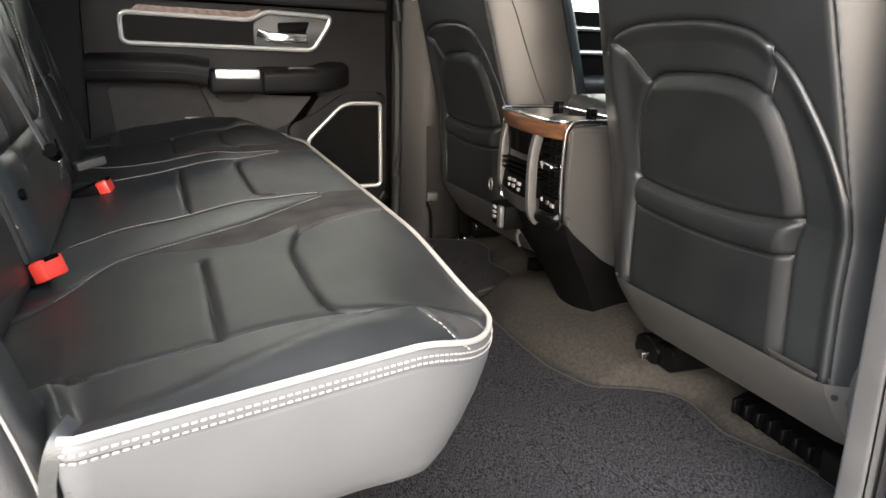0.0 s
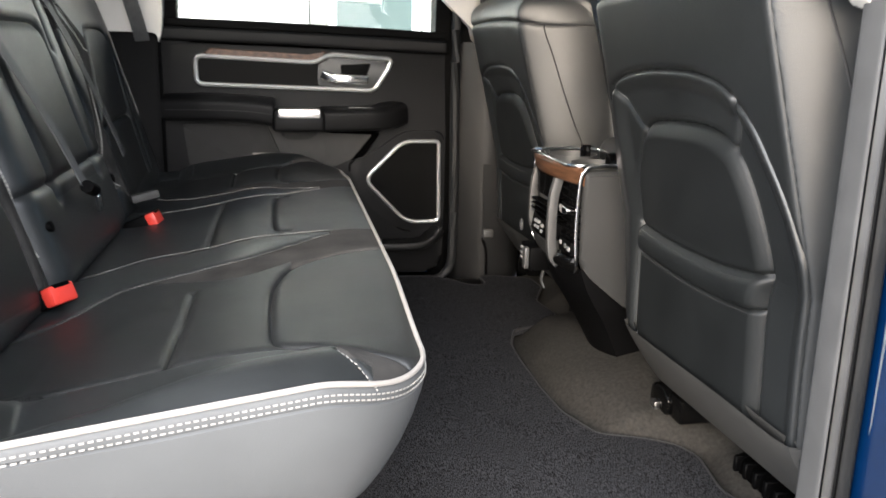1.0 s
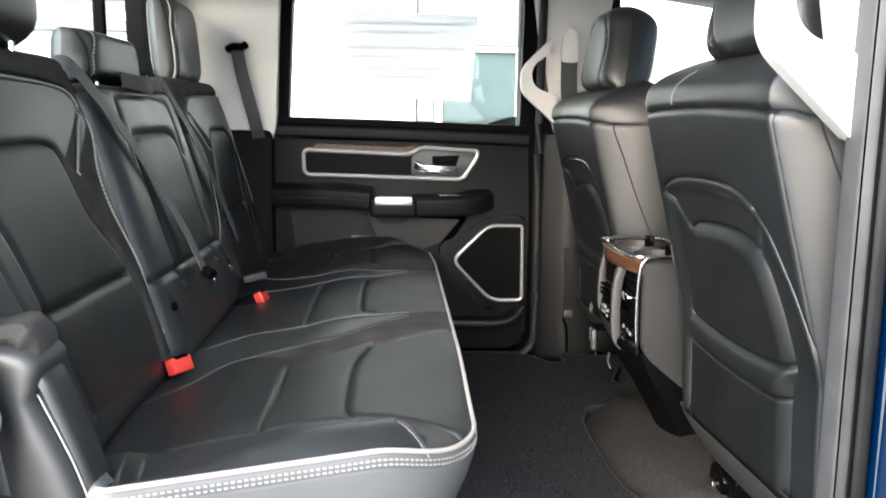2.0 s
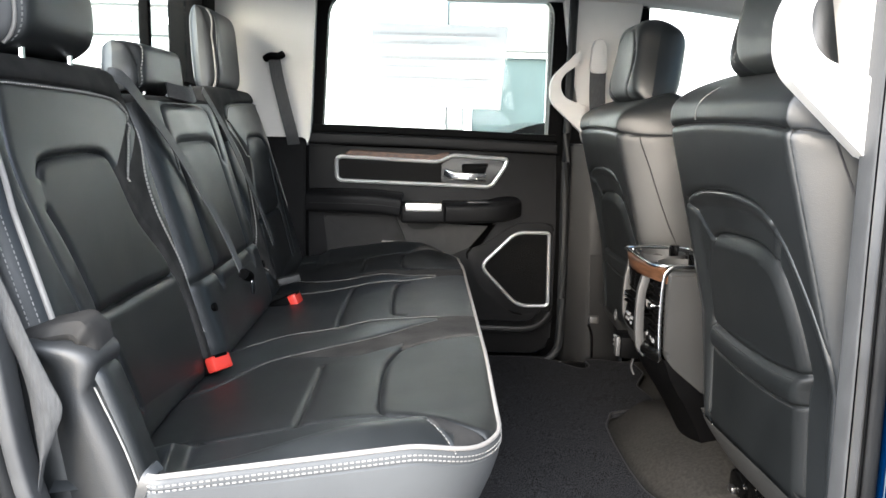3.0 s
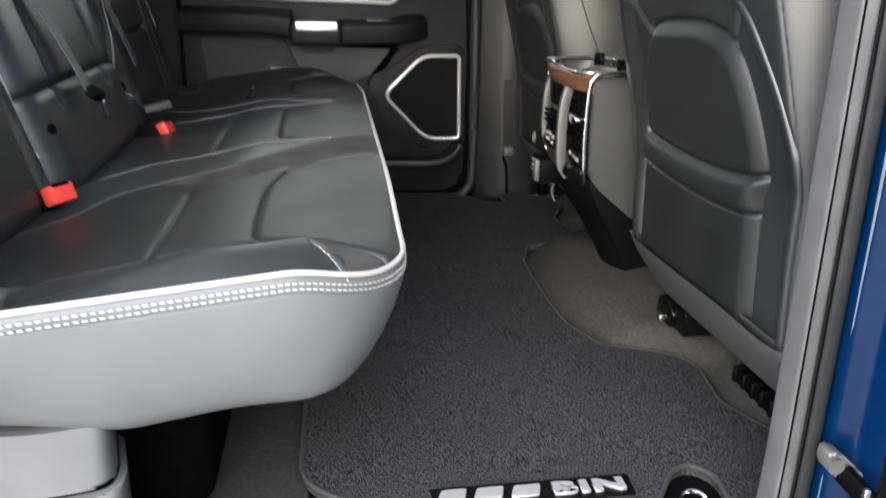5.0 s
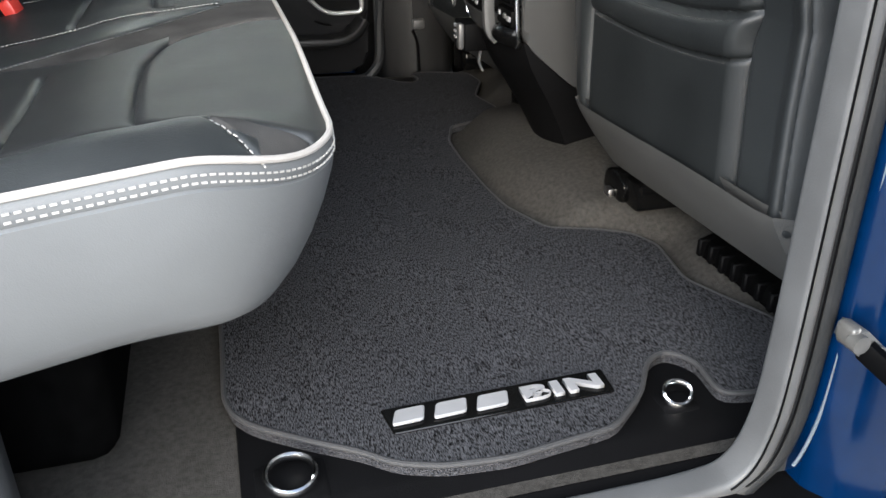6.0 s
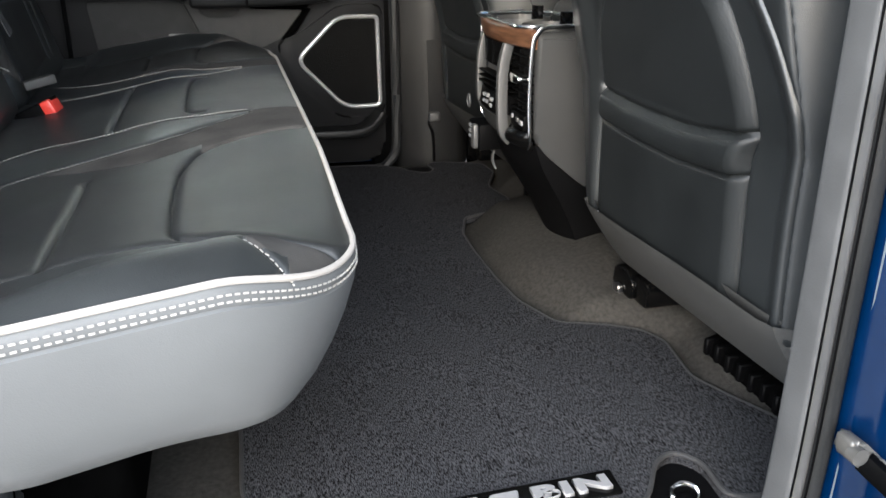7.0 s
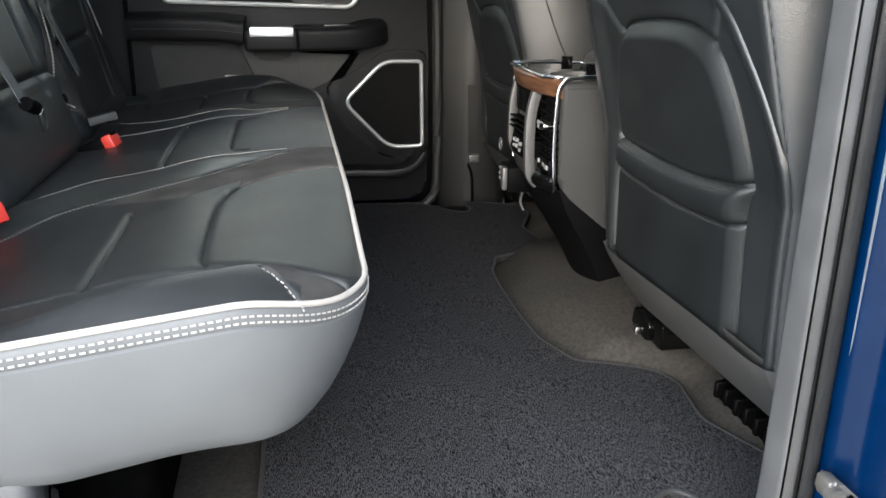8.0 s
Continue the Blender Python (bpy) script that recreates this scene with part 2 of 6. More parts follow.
def tube(bm, path, r, n=8, closed=False, up=(0, 0, 1), ry=None):
    return sweep(bm, path, circle(r, n, ry), up, closed)


def strap(bm, path, w, t, up=(0, 0, 1)):
    return sweep(bm, path, [(-w / 2, -t / 2), (w / 2, -t / 2), (w / 2, t / 2), (-w / 2, t / 2)], up)


def prism(bm, poly, axis, lo, hi, r=0.0, seg=2):
    """A 2D polygon pushed along an axis: x takes (y, z), y takes (x, z), z takes (x, y)."""
    def at(p, h):
        return {"x": (h, p[0], p[1]), "y": (p[0], h, p[1]), "z": (p[0], p[1], h)}[axis]
    a = [bm.verts.new(at(p, lo)) for p in poly]
    b = [bm.verts.new(at(p, hi)) for p in poly]
    fs = [bm.faces.new(a), bm.faces.new(b[::-1])]
    n = len(poly)
    for i in range(n):
        bm.faces.new((a[i], b[i], b[(i + 1) % n], a[(i + 1) % n]))
    if r:
        es = [e for f in fs for e in f.edges]
        bmesh.ops.bevel(bm, geom=es, offset=r, segments=seg, profile=0.5, affect='EDGES')
    return a + b


def grid_mesh(name, P, mats, idx=None, keep=None, parent=None, label="", extra_faces=(), extra_verts=None):
    """A mesh from a grid of places P (rows, columns, 3)."""
    r, c, _ = P.shape
    i = np.arange(r * c).reshape(r, c)
    q = np.stack([i[:-1, :-1], i[1:, :-1], i[1:, 1:], i[:-1, 1:]], -1).reshape(-1, 4)
    sel = np.ones(len(q), bool) if keep is None else keep.reshape(-1)
    verts = P.reshape(-1, 3)
    faces = q[sel].tolist() + [list(f) for f in extra_faces]
    used = sorted({v for f in faces for v in f})
    lut = {v: k for k, v in enumerate(used)}
    me = bpy.data.meshes.new(name)
    me.from_pydata([tuple(verts[v]) for v in used], [], [[lut[v] for v in f] for f in faces])
    ob = link_mesh(name, me, mats, parent, label)
    if idx is not None:
        full = list(idx.reshape(-1)[sel]) + [0] * len(extra_faces)
        me.polygons.foreach_set("material_index", [int(v) for v in full])
    return ob


def seg_dist(X, Y, pts):
    """Distance from each (X, Y) to an open polyline."""
    best = np.full(X.shape, 9.0)
    for (ax, ay), (cx, cy) in zip(pts[:-1], pts[1:]):
        dx, dy = cx - ax, cy - ay
        t = np.clip(((X - ax) * dx + (Y - ay) * dy) / (dx * dx + dy * dy + 1e-12), 0, 1)
        best = np.minimum(best, np.hypot(X - ax - t * dx, Y - ay - t * dy))
    return best


def inside(X, Y, poly):
    res = np.zeros(X.shape, bool)
    n = len(poly)
    for i in range(n):
        (ax, ay), (cx, cy) = poly[i], poly[(i + 1) % n]
        if ay == cy:
            continue
        cross = ((ay > Y) != (cy > Y)) & (X < (cx - ax) * (Y - ay) / (cy - ay) + ax)
        res ^= cross
    return res


def groove(d, wide=0.010, deep=0.004, slit=0.0032, cut=0.003):
    return -deep * np.exp(-(d / wide) ** 2) - cut * np.exp(-(d / slit) ** 2)


def dashes(bm, path, length, gap, w, h, normal):
    """Stitches: short raised bars along a path."""
    path = [Vector(p) for p in path]
    acc, step = 0.0, length + gap
    for a, b in zip(path[:-1], path[1:]):
        d = b - a
        L = d.length
        if L < 1e-6:
            continue
        t = d / L
        s = (step - acc) if acc else 0.0
        while s < L:
            n = Vector(normal(a + t * s) if callable(normal) else normal).normalized()
            side = t.cross(n).normalized()
            p = a + t * s
            q = p + t * length
            vs = [bm.verts.new(pt + side * sx * w / 2 + n * hz) for hz in (-h * 0.5, h * 0.5) for pt, sx in ((p, -1), (p, 1), (q, 1), (q, -1))]
            for f in ((3, 2, 1, 0), (4, 5, 6, 7), (0, 1, 5, 4), (1, 2, 6, 5), (2, 3, 7, 6), (3, 0, 4, 7)):
                bm.faces.new([vs[k] for k in f])
            s += step
        acc = (L - s + step) % step


SURFACE = {}


def pillow(name, at, U, V, N, half_u, half_v, deep, mats, parent, pu=6.0, pv=6.0, foot=None, pu2=None, nu=60, nv=60, detail=None, region=None, label="", mid=None):
    """A rolled-edge pad on the plane at + u U + v V, that swells along N. half_u(v), mid(v): half width and middle at height v."""
    U, V, N, at = (np.array(q, float) for q in (U, V, N, at))
    a = np.sin(np.linspace(-1, 1, nu) * math.pi / 2) * 0.55 + np.linspace(-1, 1, nu) * 0.45
    b = np.sin(np.linspace(-1, 1, nv) * math.pi / 2) * 0.55 + np.linspace(-1, 1, nv) * 0.45
    A, B = np.meshgrid(a, b)
    v = B * half_v
    # squircle: pull the corners in
    u = A * half_u(v) + (mid(v) if mid else 0)
    off = deep * np.clip(1 - np.abs(A) ** np.where(A > 0, pu2 or pu, pu), 0, 1) ** 0.5 * np.clip(1 - np.abs(B) ** np.where(B < 0, foot or pv, pv), 0, 1) ** 0.5
    if detail is not None:
        fade = np.clip(off / deep * 1.6, 0, 1)
        off = off + detail(u, v) * fade
    P = at + u[..., None] * U + v[..., None] * V + off[..., None] * N

    def surface(uu, vv, lift=0.0):
        """The place on the pad at (uu, vv), raised by lift."""
        uu, vv = np.array([float(uu)]), np.array([float(vv)])
        aa, bb = (uu - (mid(vv) if mid else 0)) / half_u(vv), vv / half_v
        o = deep * np.clip(1 - np.abs(aa) ** np.where(aa > 0, pu2 or pu, pu), 0, 1) ** 0.5 * np.clip(1 - np.abs(bb) ** np.where(bb < 0, foot or pv, pv), 0, 1) ** 0.5
        if detail is not None:
            o = o + detail(uu, vv) * np.clip(o / deep * 1.6, 0, 1)
        return tuple(at + uu[0] * U + vv[0] * V + (o[0] + lift) * N)
    SURFACE[name] = surface
    idx = None
    if region is not None:
        uc = (u[:-1, :-1] + u[1:, 1:]) / 2
        vc = (v[:-1, :-1] + v[1:, 1:]) / 2
        idx = region(uc, vc)
    r, c = u.shape
    i = np.arange(r * c).reshape(r, c)
    loop = list(i[0, :]) + list(i[1:, -1]) + list(i[-1, -2::-1]) + list(i[-2:0:-1, 0])
    return grid_mesh(name, P, mats, idx, None, parent, label, extra_faces=[loop])

MID = 1.51            # the cab's middle line (y)


def flip(y):
    return 2 * MID - y


# ---- ground and surroundings ----
bm = bmesh.new()
bx(bm, -400, 400, -400, 400, -1.0, -0.72)
tagged(part("ground", bm, ASPHALT), "pale grey concrete of the parking lot", "ground", kind="structure")


def facade():
    bm = bmesh.new()
    bx(bm, -16, 0.40, 11.0, 11.4, -0.72, 6.0)
    bx(bm, 0.40, 14, 11.12, 11.4, 2.35, 6.0)
    bx(bm, 1.92, 14, 11.0, 11.4, -0.72, 6.0)
    w = tagged(part("wall_facade", bm, WALL_WHITE), "white panelled showroom wall across the lot", "wall", kind="structure")
    for k in range(9):           # cladding joints stand as thin recess strips
        bm = bmesh.new()
        bx(bm, -15.9, 0.398, 10.985, 11.0, -0.6 + k * 0.62, -0.6 + k * 0.62 + 0.60, 0.006, 1)
        part("panel", bm, WALL_WHITE, w)
    bm = bmesh.new()
    bx(bm, 0.42, 1.915, 11.05, 11.3, 1.66, 2.30, 0.01, 1)
    tagged(part("wall_band", bm, WALL_GREY), "grey cladding band over the showroom glazing", "wall", kind="structure")
    g = empty("window_showroom", (1.4, 11.1, -0.6), "teal tinted showroom window in a white frame", "window", kind="structure")
    for x0, x1 in ((0.75, 1.78),):
        bm = bmesh.new()
        bx(bm, x0, x1, 11.14, 11.16, -0.5, 1.58)
        part("pane", bm, TEAL, g)
    for x in (0.66, 1.78):
        bm = bmesh.new()
        bx(bm, x, x + 0.11, 11.08, 11.2, -0.6, 1.64, 0.008, 1)
        part("mullion", bm, FRAME_WHITE, g)
    bm = bmesh.new()
    bx(bm, 0.66, 1.89, 11.07, 11.2, 1.58, 1.655, 0.008, 1)
    part("window_frame", bm, FRAME_WHITE, g)
    bm = bmesh.new()
    bx(bm, 0.42, 0.645, 11.05, 11.3, -0.72, 1.66, 0.01, 1)
    tagged(part("wall_pier", bm, WALL_GREY), "grey pier beside the showroom window", "wall", kind="structure")
    s = empty("fascia_sign", (-3.9, 10.9, 1.9), "long grey fascia sign with pale raised lettering bars", "sign")
    bm = bmesh.new()
    bx(bm, -5.6, -2.3, 10.86, 10.97, 1.75, 2.09, 0.012, 1)
    part("board", bm, SIGN_GREY, s)
    for x, w_ in ((-3.88, 0.12), (-3.40, 0.17), (-3.17, 0.08), (-3.03, 0.34)):
        bm = bmesh.new()
        bx(bm, x, x + w_, 10.835, 10.86, 1.89 if w_ > 0.125 else 1.925, 1.99 if w_ > 0.125 else 1.955, 0.004, 1)
        part("lettering_bar", bm, FRAME_WHITE, s)
    for k, z in enumerate((1.60, 2.15, 1.38)):
        bm = bmesh.new()
        bx(bm, -7.0, -2.0, 10.8, 10.97, z, z + 0.10, 0.01, 1)
        tagged(part("ledge", bm, FRAME_WHITE), "white metal ledge on the showroom wall", "ledge", kind="structure")


facade()


def parked_car(x, y):
    c = empty("parked_car", (x, y, -0.72), "black parked car with tinted windows on the lot", "car")
    bm = bmesh.new()
    body = fillet([(x - 0.4, -0.42), (x - 0.4, 0.05), (x - 0.25, 0.20), (x + 0.1, 0.26), (x + 3.9, 0.24), (x + 4.1, 0.0), (x + 4.1, -0.42)], 0.1, 4)
    prism(bm, body, "y", y, y + 1.75, 0.05)
    part("body", bm, CAR_BLACK, c)
    bm = bmesh.new()
    cab = fillet([(x + 0.05, 0.2), (x + 0.75, 0.64), (x + 1.0, 0.72), (x + 2.3, 0.72), (x + 3.4, 0.22)], 0.12, 4)
    prism(bm, cab, "y", y + 0.1, y + 1.65, 0.06)
    part("cabin", bm, GLOSS_BLACK, c)
    for wx in (x + 0.55, x + 3.2):
        bm = bmesh.new()
        sweep(bm, [(wx, y - 0.02, -0.40), (wx, y + 0.2, -0.40)], circle(0.32, 24))
        wh = part("wheel", bm, TYRE, c)
        bm = bmesh.new()
        sweep(bm, [(wx, y - 0.03, -0.40), (wx, y + 0.02, -0.40)], circle(0.2, 20))
        part("rim", bm, STEEL, wh)
    bm = bmesh.new()
    bx(bm, x + 0.75, x + 0.95, y - 0.16, y + 0.02, 0.26, 0.40, 0.04, 3)
    part("mirror", bm, CAR_BLACK, c)


parked_car(0.10, 6.6)

# ---- cab structure ----
# floor pan, hump under the front seats and tunnel
def floor_height(x, y):
    x, y = np.asarray(x, float), np.asarray(y, float)
    yy = np.minimum(y, flip(y))
    edge = np.interp(yy, (0.90, 1.04, 1.15, 1.22, 1.25, 1.44), (0.775, 0.725, 0.735, 0.67, 0.60, 0.555))
    z = -0.022 + 0.050 * smooth((x - edge + 0.01) / 0.09)
    return z + np.exp(-((y - MID) / 0.22) ** 4) * smooth((x - 0.56) / 0.25) * 0.05


xs, ys = np.linspace(-0.36, 2.0, 150), np.linspace(0.735, flip(0.735), 110)
X, Y = np.meshgrid(xs, ys)
P = np.stack([X, Y, floor_height(X, Y)], -1)
tagged(grid_mesh("floor", P, [CARPET_GREY]), "grey-brown moulded carpet of the cab floor", "floor", kind="structure")
bm = bmesh.new()
bx(bm, -0.60, 2.2, 0.60, flip(0.60), -0.16, -0.06)
tagged(part("floor_pan", bm, BLUE), "painted steel floor pan under the carpet", "floor", kind="structure")

# roof and headliner
def headliner():
    xs, ys = np.linspace(-0.56, 1.35, 60), np.linspace(0.70, flip(0.70), 60)
    X, Y = np.meshgrid(xs, ys)
    e = np.minimum(np.minimum(Y - 0.70, flip(0.70) - Y), X + 0.56)
    Z = 1.085 + 0.075 * smooth(e / 0.30)
    tagged(grid_mesh("ceiling", np.stack([X, Y, Z], -1), [HEADLINER]), "pale grey fabric headliner", "ceiling", kind="structure")
    bm = bmesh.new()
    bx(bm, -0.62, 1.40, 0.60, flip(0.60), 1.19, 1.225, 0.03, 3)
    tagged(part("roof", bm, BLUE), "blue painted steel roof of the pickup cab", "roof", kind="structure")


headliner()

# rear wall of the cab with its window
def rear_wall():
    bm = bmesh.new()
    bx(bm, -0.60, -0.53, 0.66, flip(0.66), -0.1, 0.79, 0.01)
    bx(bm, -0.60, -0.50, 0.66, 0.86, 0.79, 1.19, 0.01)
    bx(bm, -0.60, -0.50, flip(0.86), flip(0.66), 0.79, 1.19, 0.01)
    bx(bm, -0.60, -0.50, 0.86, flip(0.86), 1.10, 1.19, 0.01)
    tagged(part("wall_rear", bm, PLASTIC), "dark trim of the cab's rear wall", "wall", kind="structure")
    w = empty("window_rear", (-0.55, MID, 0.79), "sliding rear cab window in a black frame", "window", kind="structure")
    for y0, y1 in ((0.86, 1.18), (1.20, 1.82), (1.84, flip(0.86))):
        bm = bmesh.new()
        bx(bm, -0.552, -0.548, y0, y1, 0.79, 1.10)
        o = part("pane", bm, GLASS, w)
        o.visible_shadow = False
    for y in (1.18, 1.82):
        bm = bmesh.new()
        bx(bm, -0.562, -0.538, y, y + 0.022, 0.79, 1.10, 0.003)
        part("slider_post", bm, DARK, w)
    for z in (0.79, 1.085):
        bm = bmesh.new()
        bx(bm, -0.565, -0.535, 0.86, flip(0.86), z, z + 0.018, 0.004)
        part("window_frame", bm, DARK, w)


rear_wall()


def front_end():
    # firewall, dashboard and windscreen: they close the cab ahead of the front seats
    bm = bmesh.new()
    bx(bm, 1.98, 2.1, 0.60, flip(0.60), -0.1, 0.62)
    tagged(part("wall_firewall", bm, PLASTIC), "black firewall trim ahead of the front footwells", "wall", kind="structure")
    bm = bmesh.new()
    prism(bm, fillet([(1.55, 0.32), (1.50, 0.56), (1.62, 0.64), (2.05, 0.62), (2.05, 0.30)], 0.04), "y", 0.70, flip(0.70), 0.01)
    tagged(part("dashboard", bm, PLASTIC), "black soft-touch dashboard", "dashboard", kind="structure")
    bm = bmesh.new()
    a = [(2.02, 0.70, 0.64), (2.02, flip(0.70), 0.64), (1.36, flip(0.78), 1.10), (1.36, 0.78, 1.10)]
    f = bm.faces.new([bm.verts.new(p) for p in a])
    out = bmesh.ops.extrude_face_region(bm, geom=[f])
    bmesh.ops.translate(bm, vec=(0.004, 0, 0.005), verts=[v for v in out["geom"] if isinstance(v, bmesh.types.BMVert)])
    o = tagged(part("window_windscreen", bm, GLASS), "laminated windscreen", "window", kind="structure")
    o.visible_shadow = False
    for y in (0.67, flip(0.75)):
        bm = bmesh.new()
        sweep(bm, [(2.05, y + 0.04, 0.60), (1.34, y + 0.06, 1.13)], fillet([(-0.05, -0.04), (0.05, -0.04), (0.05, 0.04), (-0.05, 0.04)], 0.02))
        tagged(part("pillar_front", bm, LIGHT_TRIM), "pale trimmed windscreen pillar", "pillar", kind="structure")


front_end()


# side frames: the far side is complete; the near side is open at the rear door
def side_frame(near):
    f = (lambda y: y) if near else flip
    tag = "near" if near else "far"
    # roof rail
    bm = bmesh.new()
    rail = [(-0.56, f(0.69), 1.125), (0.2, f(0.685), 1.13), (0.75, f(0.69), 1.125), (1.05, f(0.70), 1.095), (1.38, f(0.71), 1.04)]
    sweep(bm, spline(rail, 6), fillet([(-0.06, -0.055), (0.06, -0.055), (0.06, 0.06), (-0.06, 0.06)], 0.03))
    tagged(part("rail_" + tag, bm, LIGHT_TRIM), "pale trimmed roof rail above the doors", "trim", kind="structure")
    # B-pillar, upper part pale with grab handle, lower part dark
    bm = bmesh.new()
    low = 0.698 if near else 0.652
    up = fillet([(0.608, low), (0.715, low), (0.735, 0.88), (0.765, 1.12), (0.52, 1.12), (0.552, 0.90), (0.577, 0.77)], 0.012)
    lo, hi = (0.712, 0.745) if near else sorted((f(0.66), f(0.725)))
    prism(bm, up, "y", lo, hi, 0.012, 3)
    p = tagged(part("pillar_upper_" + tag, bm, LIGHT_TRIM), "pale moulded upper centre pillar trim", "pillar", kind="structure")
    bm = bmesh.new()
    loop = fillet([(0.575, 0.935), (0.530, 0.888), (0.500, 0.858), (0.489, 0.832), (0.490, 0.792), (0.500, 0.770), (0.598, 0.680), (0.600, 0.770),
                   (0.560, 0.781), (0.540, 0.789), (0.528, 0.800), (0.520, 0.818), (0.520, 0.842), (0.530, 0.860), (0.575, 0.893)], [0.01, 0.03, 0.02, 0.02, 0.02, 0.02, 0.01, 0.005, 0.01, 0.01, 0.01, 0.01, 0.01, 0.01, 0.005], 4)
    prism(bm, loop, "y", *((0.704, 0.728) if near else sorted((f(0.722), f(0.752)))), 0.006, 3)
    h = part("grab_handle", bm, LIGHT_TRIM, p)
    # lower pillar, one trim in two tones: dimmer far light put into its colour
    bm = bmesh.new()
    xp = 0.60 if near else 0.552
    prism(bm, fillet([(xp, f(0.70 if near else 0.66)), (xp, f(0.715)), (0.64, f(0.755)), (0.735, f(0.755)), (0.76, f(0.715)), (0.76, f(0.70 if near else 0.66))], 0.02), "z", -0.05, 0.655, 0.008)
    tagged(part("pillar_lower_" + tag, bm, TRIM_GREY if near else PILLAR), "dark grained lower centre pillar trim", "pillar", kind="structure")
    if not near:
        bm = bmesh.new()
        bx(bm, 0.50, 0.80, 2.36, 2.44, -0.08, 1.15, 0.01, 2)
        bx(bm, -0.60, -0.28, 2.36, 2.44, -0.08, 1.15, 0.01, 2)
        bx(bm, -0.60, 0.80, 2.36, 2.44, -0.16, -0.03, 0.01, 2)
        tagged(part("pillar_jamb_far", bm, DARK), "dark door jamb behind the closed rear door", "pillar", kind="structure")
    # sill scuff plate
    bm = bmesh.new()
    sec = fillet([(f(0.60), -0.09), (f(0.60), -0.045), (f(0.66), -0.030), (f(0.735), -0.026), (f(0.775), -0.016), (f(0.94), -0.0165), (f(0.94), -0.09)], 0.008)
    prism(bm, sec, "x", 0.108, 0.72, 0.004)
    s = tagged(part("sill_" + tag, bm, PLASTIC), "black plastic door sill scuff plate", "sill", kind="structure")
    # quarter pillar behind the rear door
    bm = bmesh.new()
    q = fillet([(-0.56, 0.60), (-0.25, 0.60), (-0.225, 0.66), (-0.205, 1.12), (-0.56, 1.12)], 0.02) if not near else \
        fillet([(-0.56, 0.60), (-0.41, 0.60), (-0.41, 0.66), (-0.38, 1.12), (-0.56, 1.12)], 0.02)
    lo, hi = sorted((f(0.665), f(0.73)))
    prism(bm, q, "y", lo, hi, 0.012, 3)
    tagged(part("pillar_quarter_" + tag, bm, LIGHT_TRIM), "pale upper quarter pillar trim behind the rear door", "pillar", kind="structure")
    bm = bmesh.new()
    prism(bm, fillet([(-0.56, -0.06), (-0.24, -0.06), (-0.235, 0.66), (-0.56, 0.66)], 0.02), "y", *sorted((f(0.66), f(0.745))), 0.01, 3) if not near else \
        prism(bm, fillet([(-0.56, 0.30), (-0.38, 0.30), (-0.40, 0.66), (-0.56, 0.66)], 0.02), "y", 0.66, 0.74, 0.01, 3)
    tagged(part("pillar_quarter_lower_" + tag, bm, PLASTIC), "dark lower quarter trim beside the rear seat", "pillar", kind="structure")


side_frame(True)
side_frame(False)


def sill_lettering():
    w = empty("sill_lettering", (0.42, 2.235, -0.02), "small pale lettering bars on the far door sill", "lettering")
    x = 0.335
    for k, n in enumerate((0.03, 0.012, 0.045, 0.02, 0.03, 0.012, 0.028)):
        bm = bmesh.new()
        bx(bm, x, x + n, 2.246, 2.254, -0.0185, -0.0155)
        part("lettering_bar", bm, WHITE_LETTER, w)
        x += n + 0.007


sill_lettering()


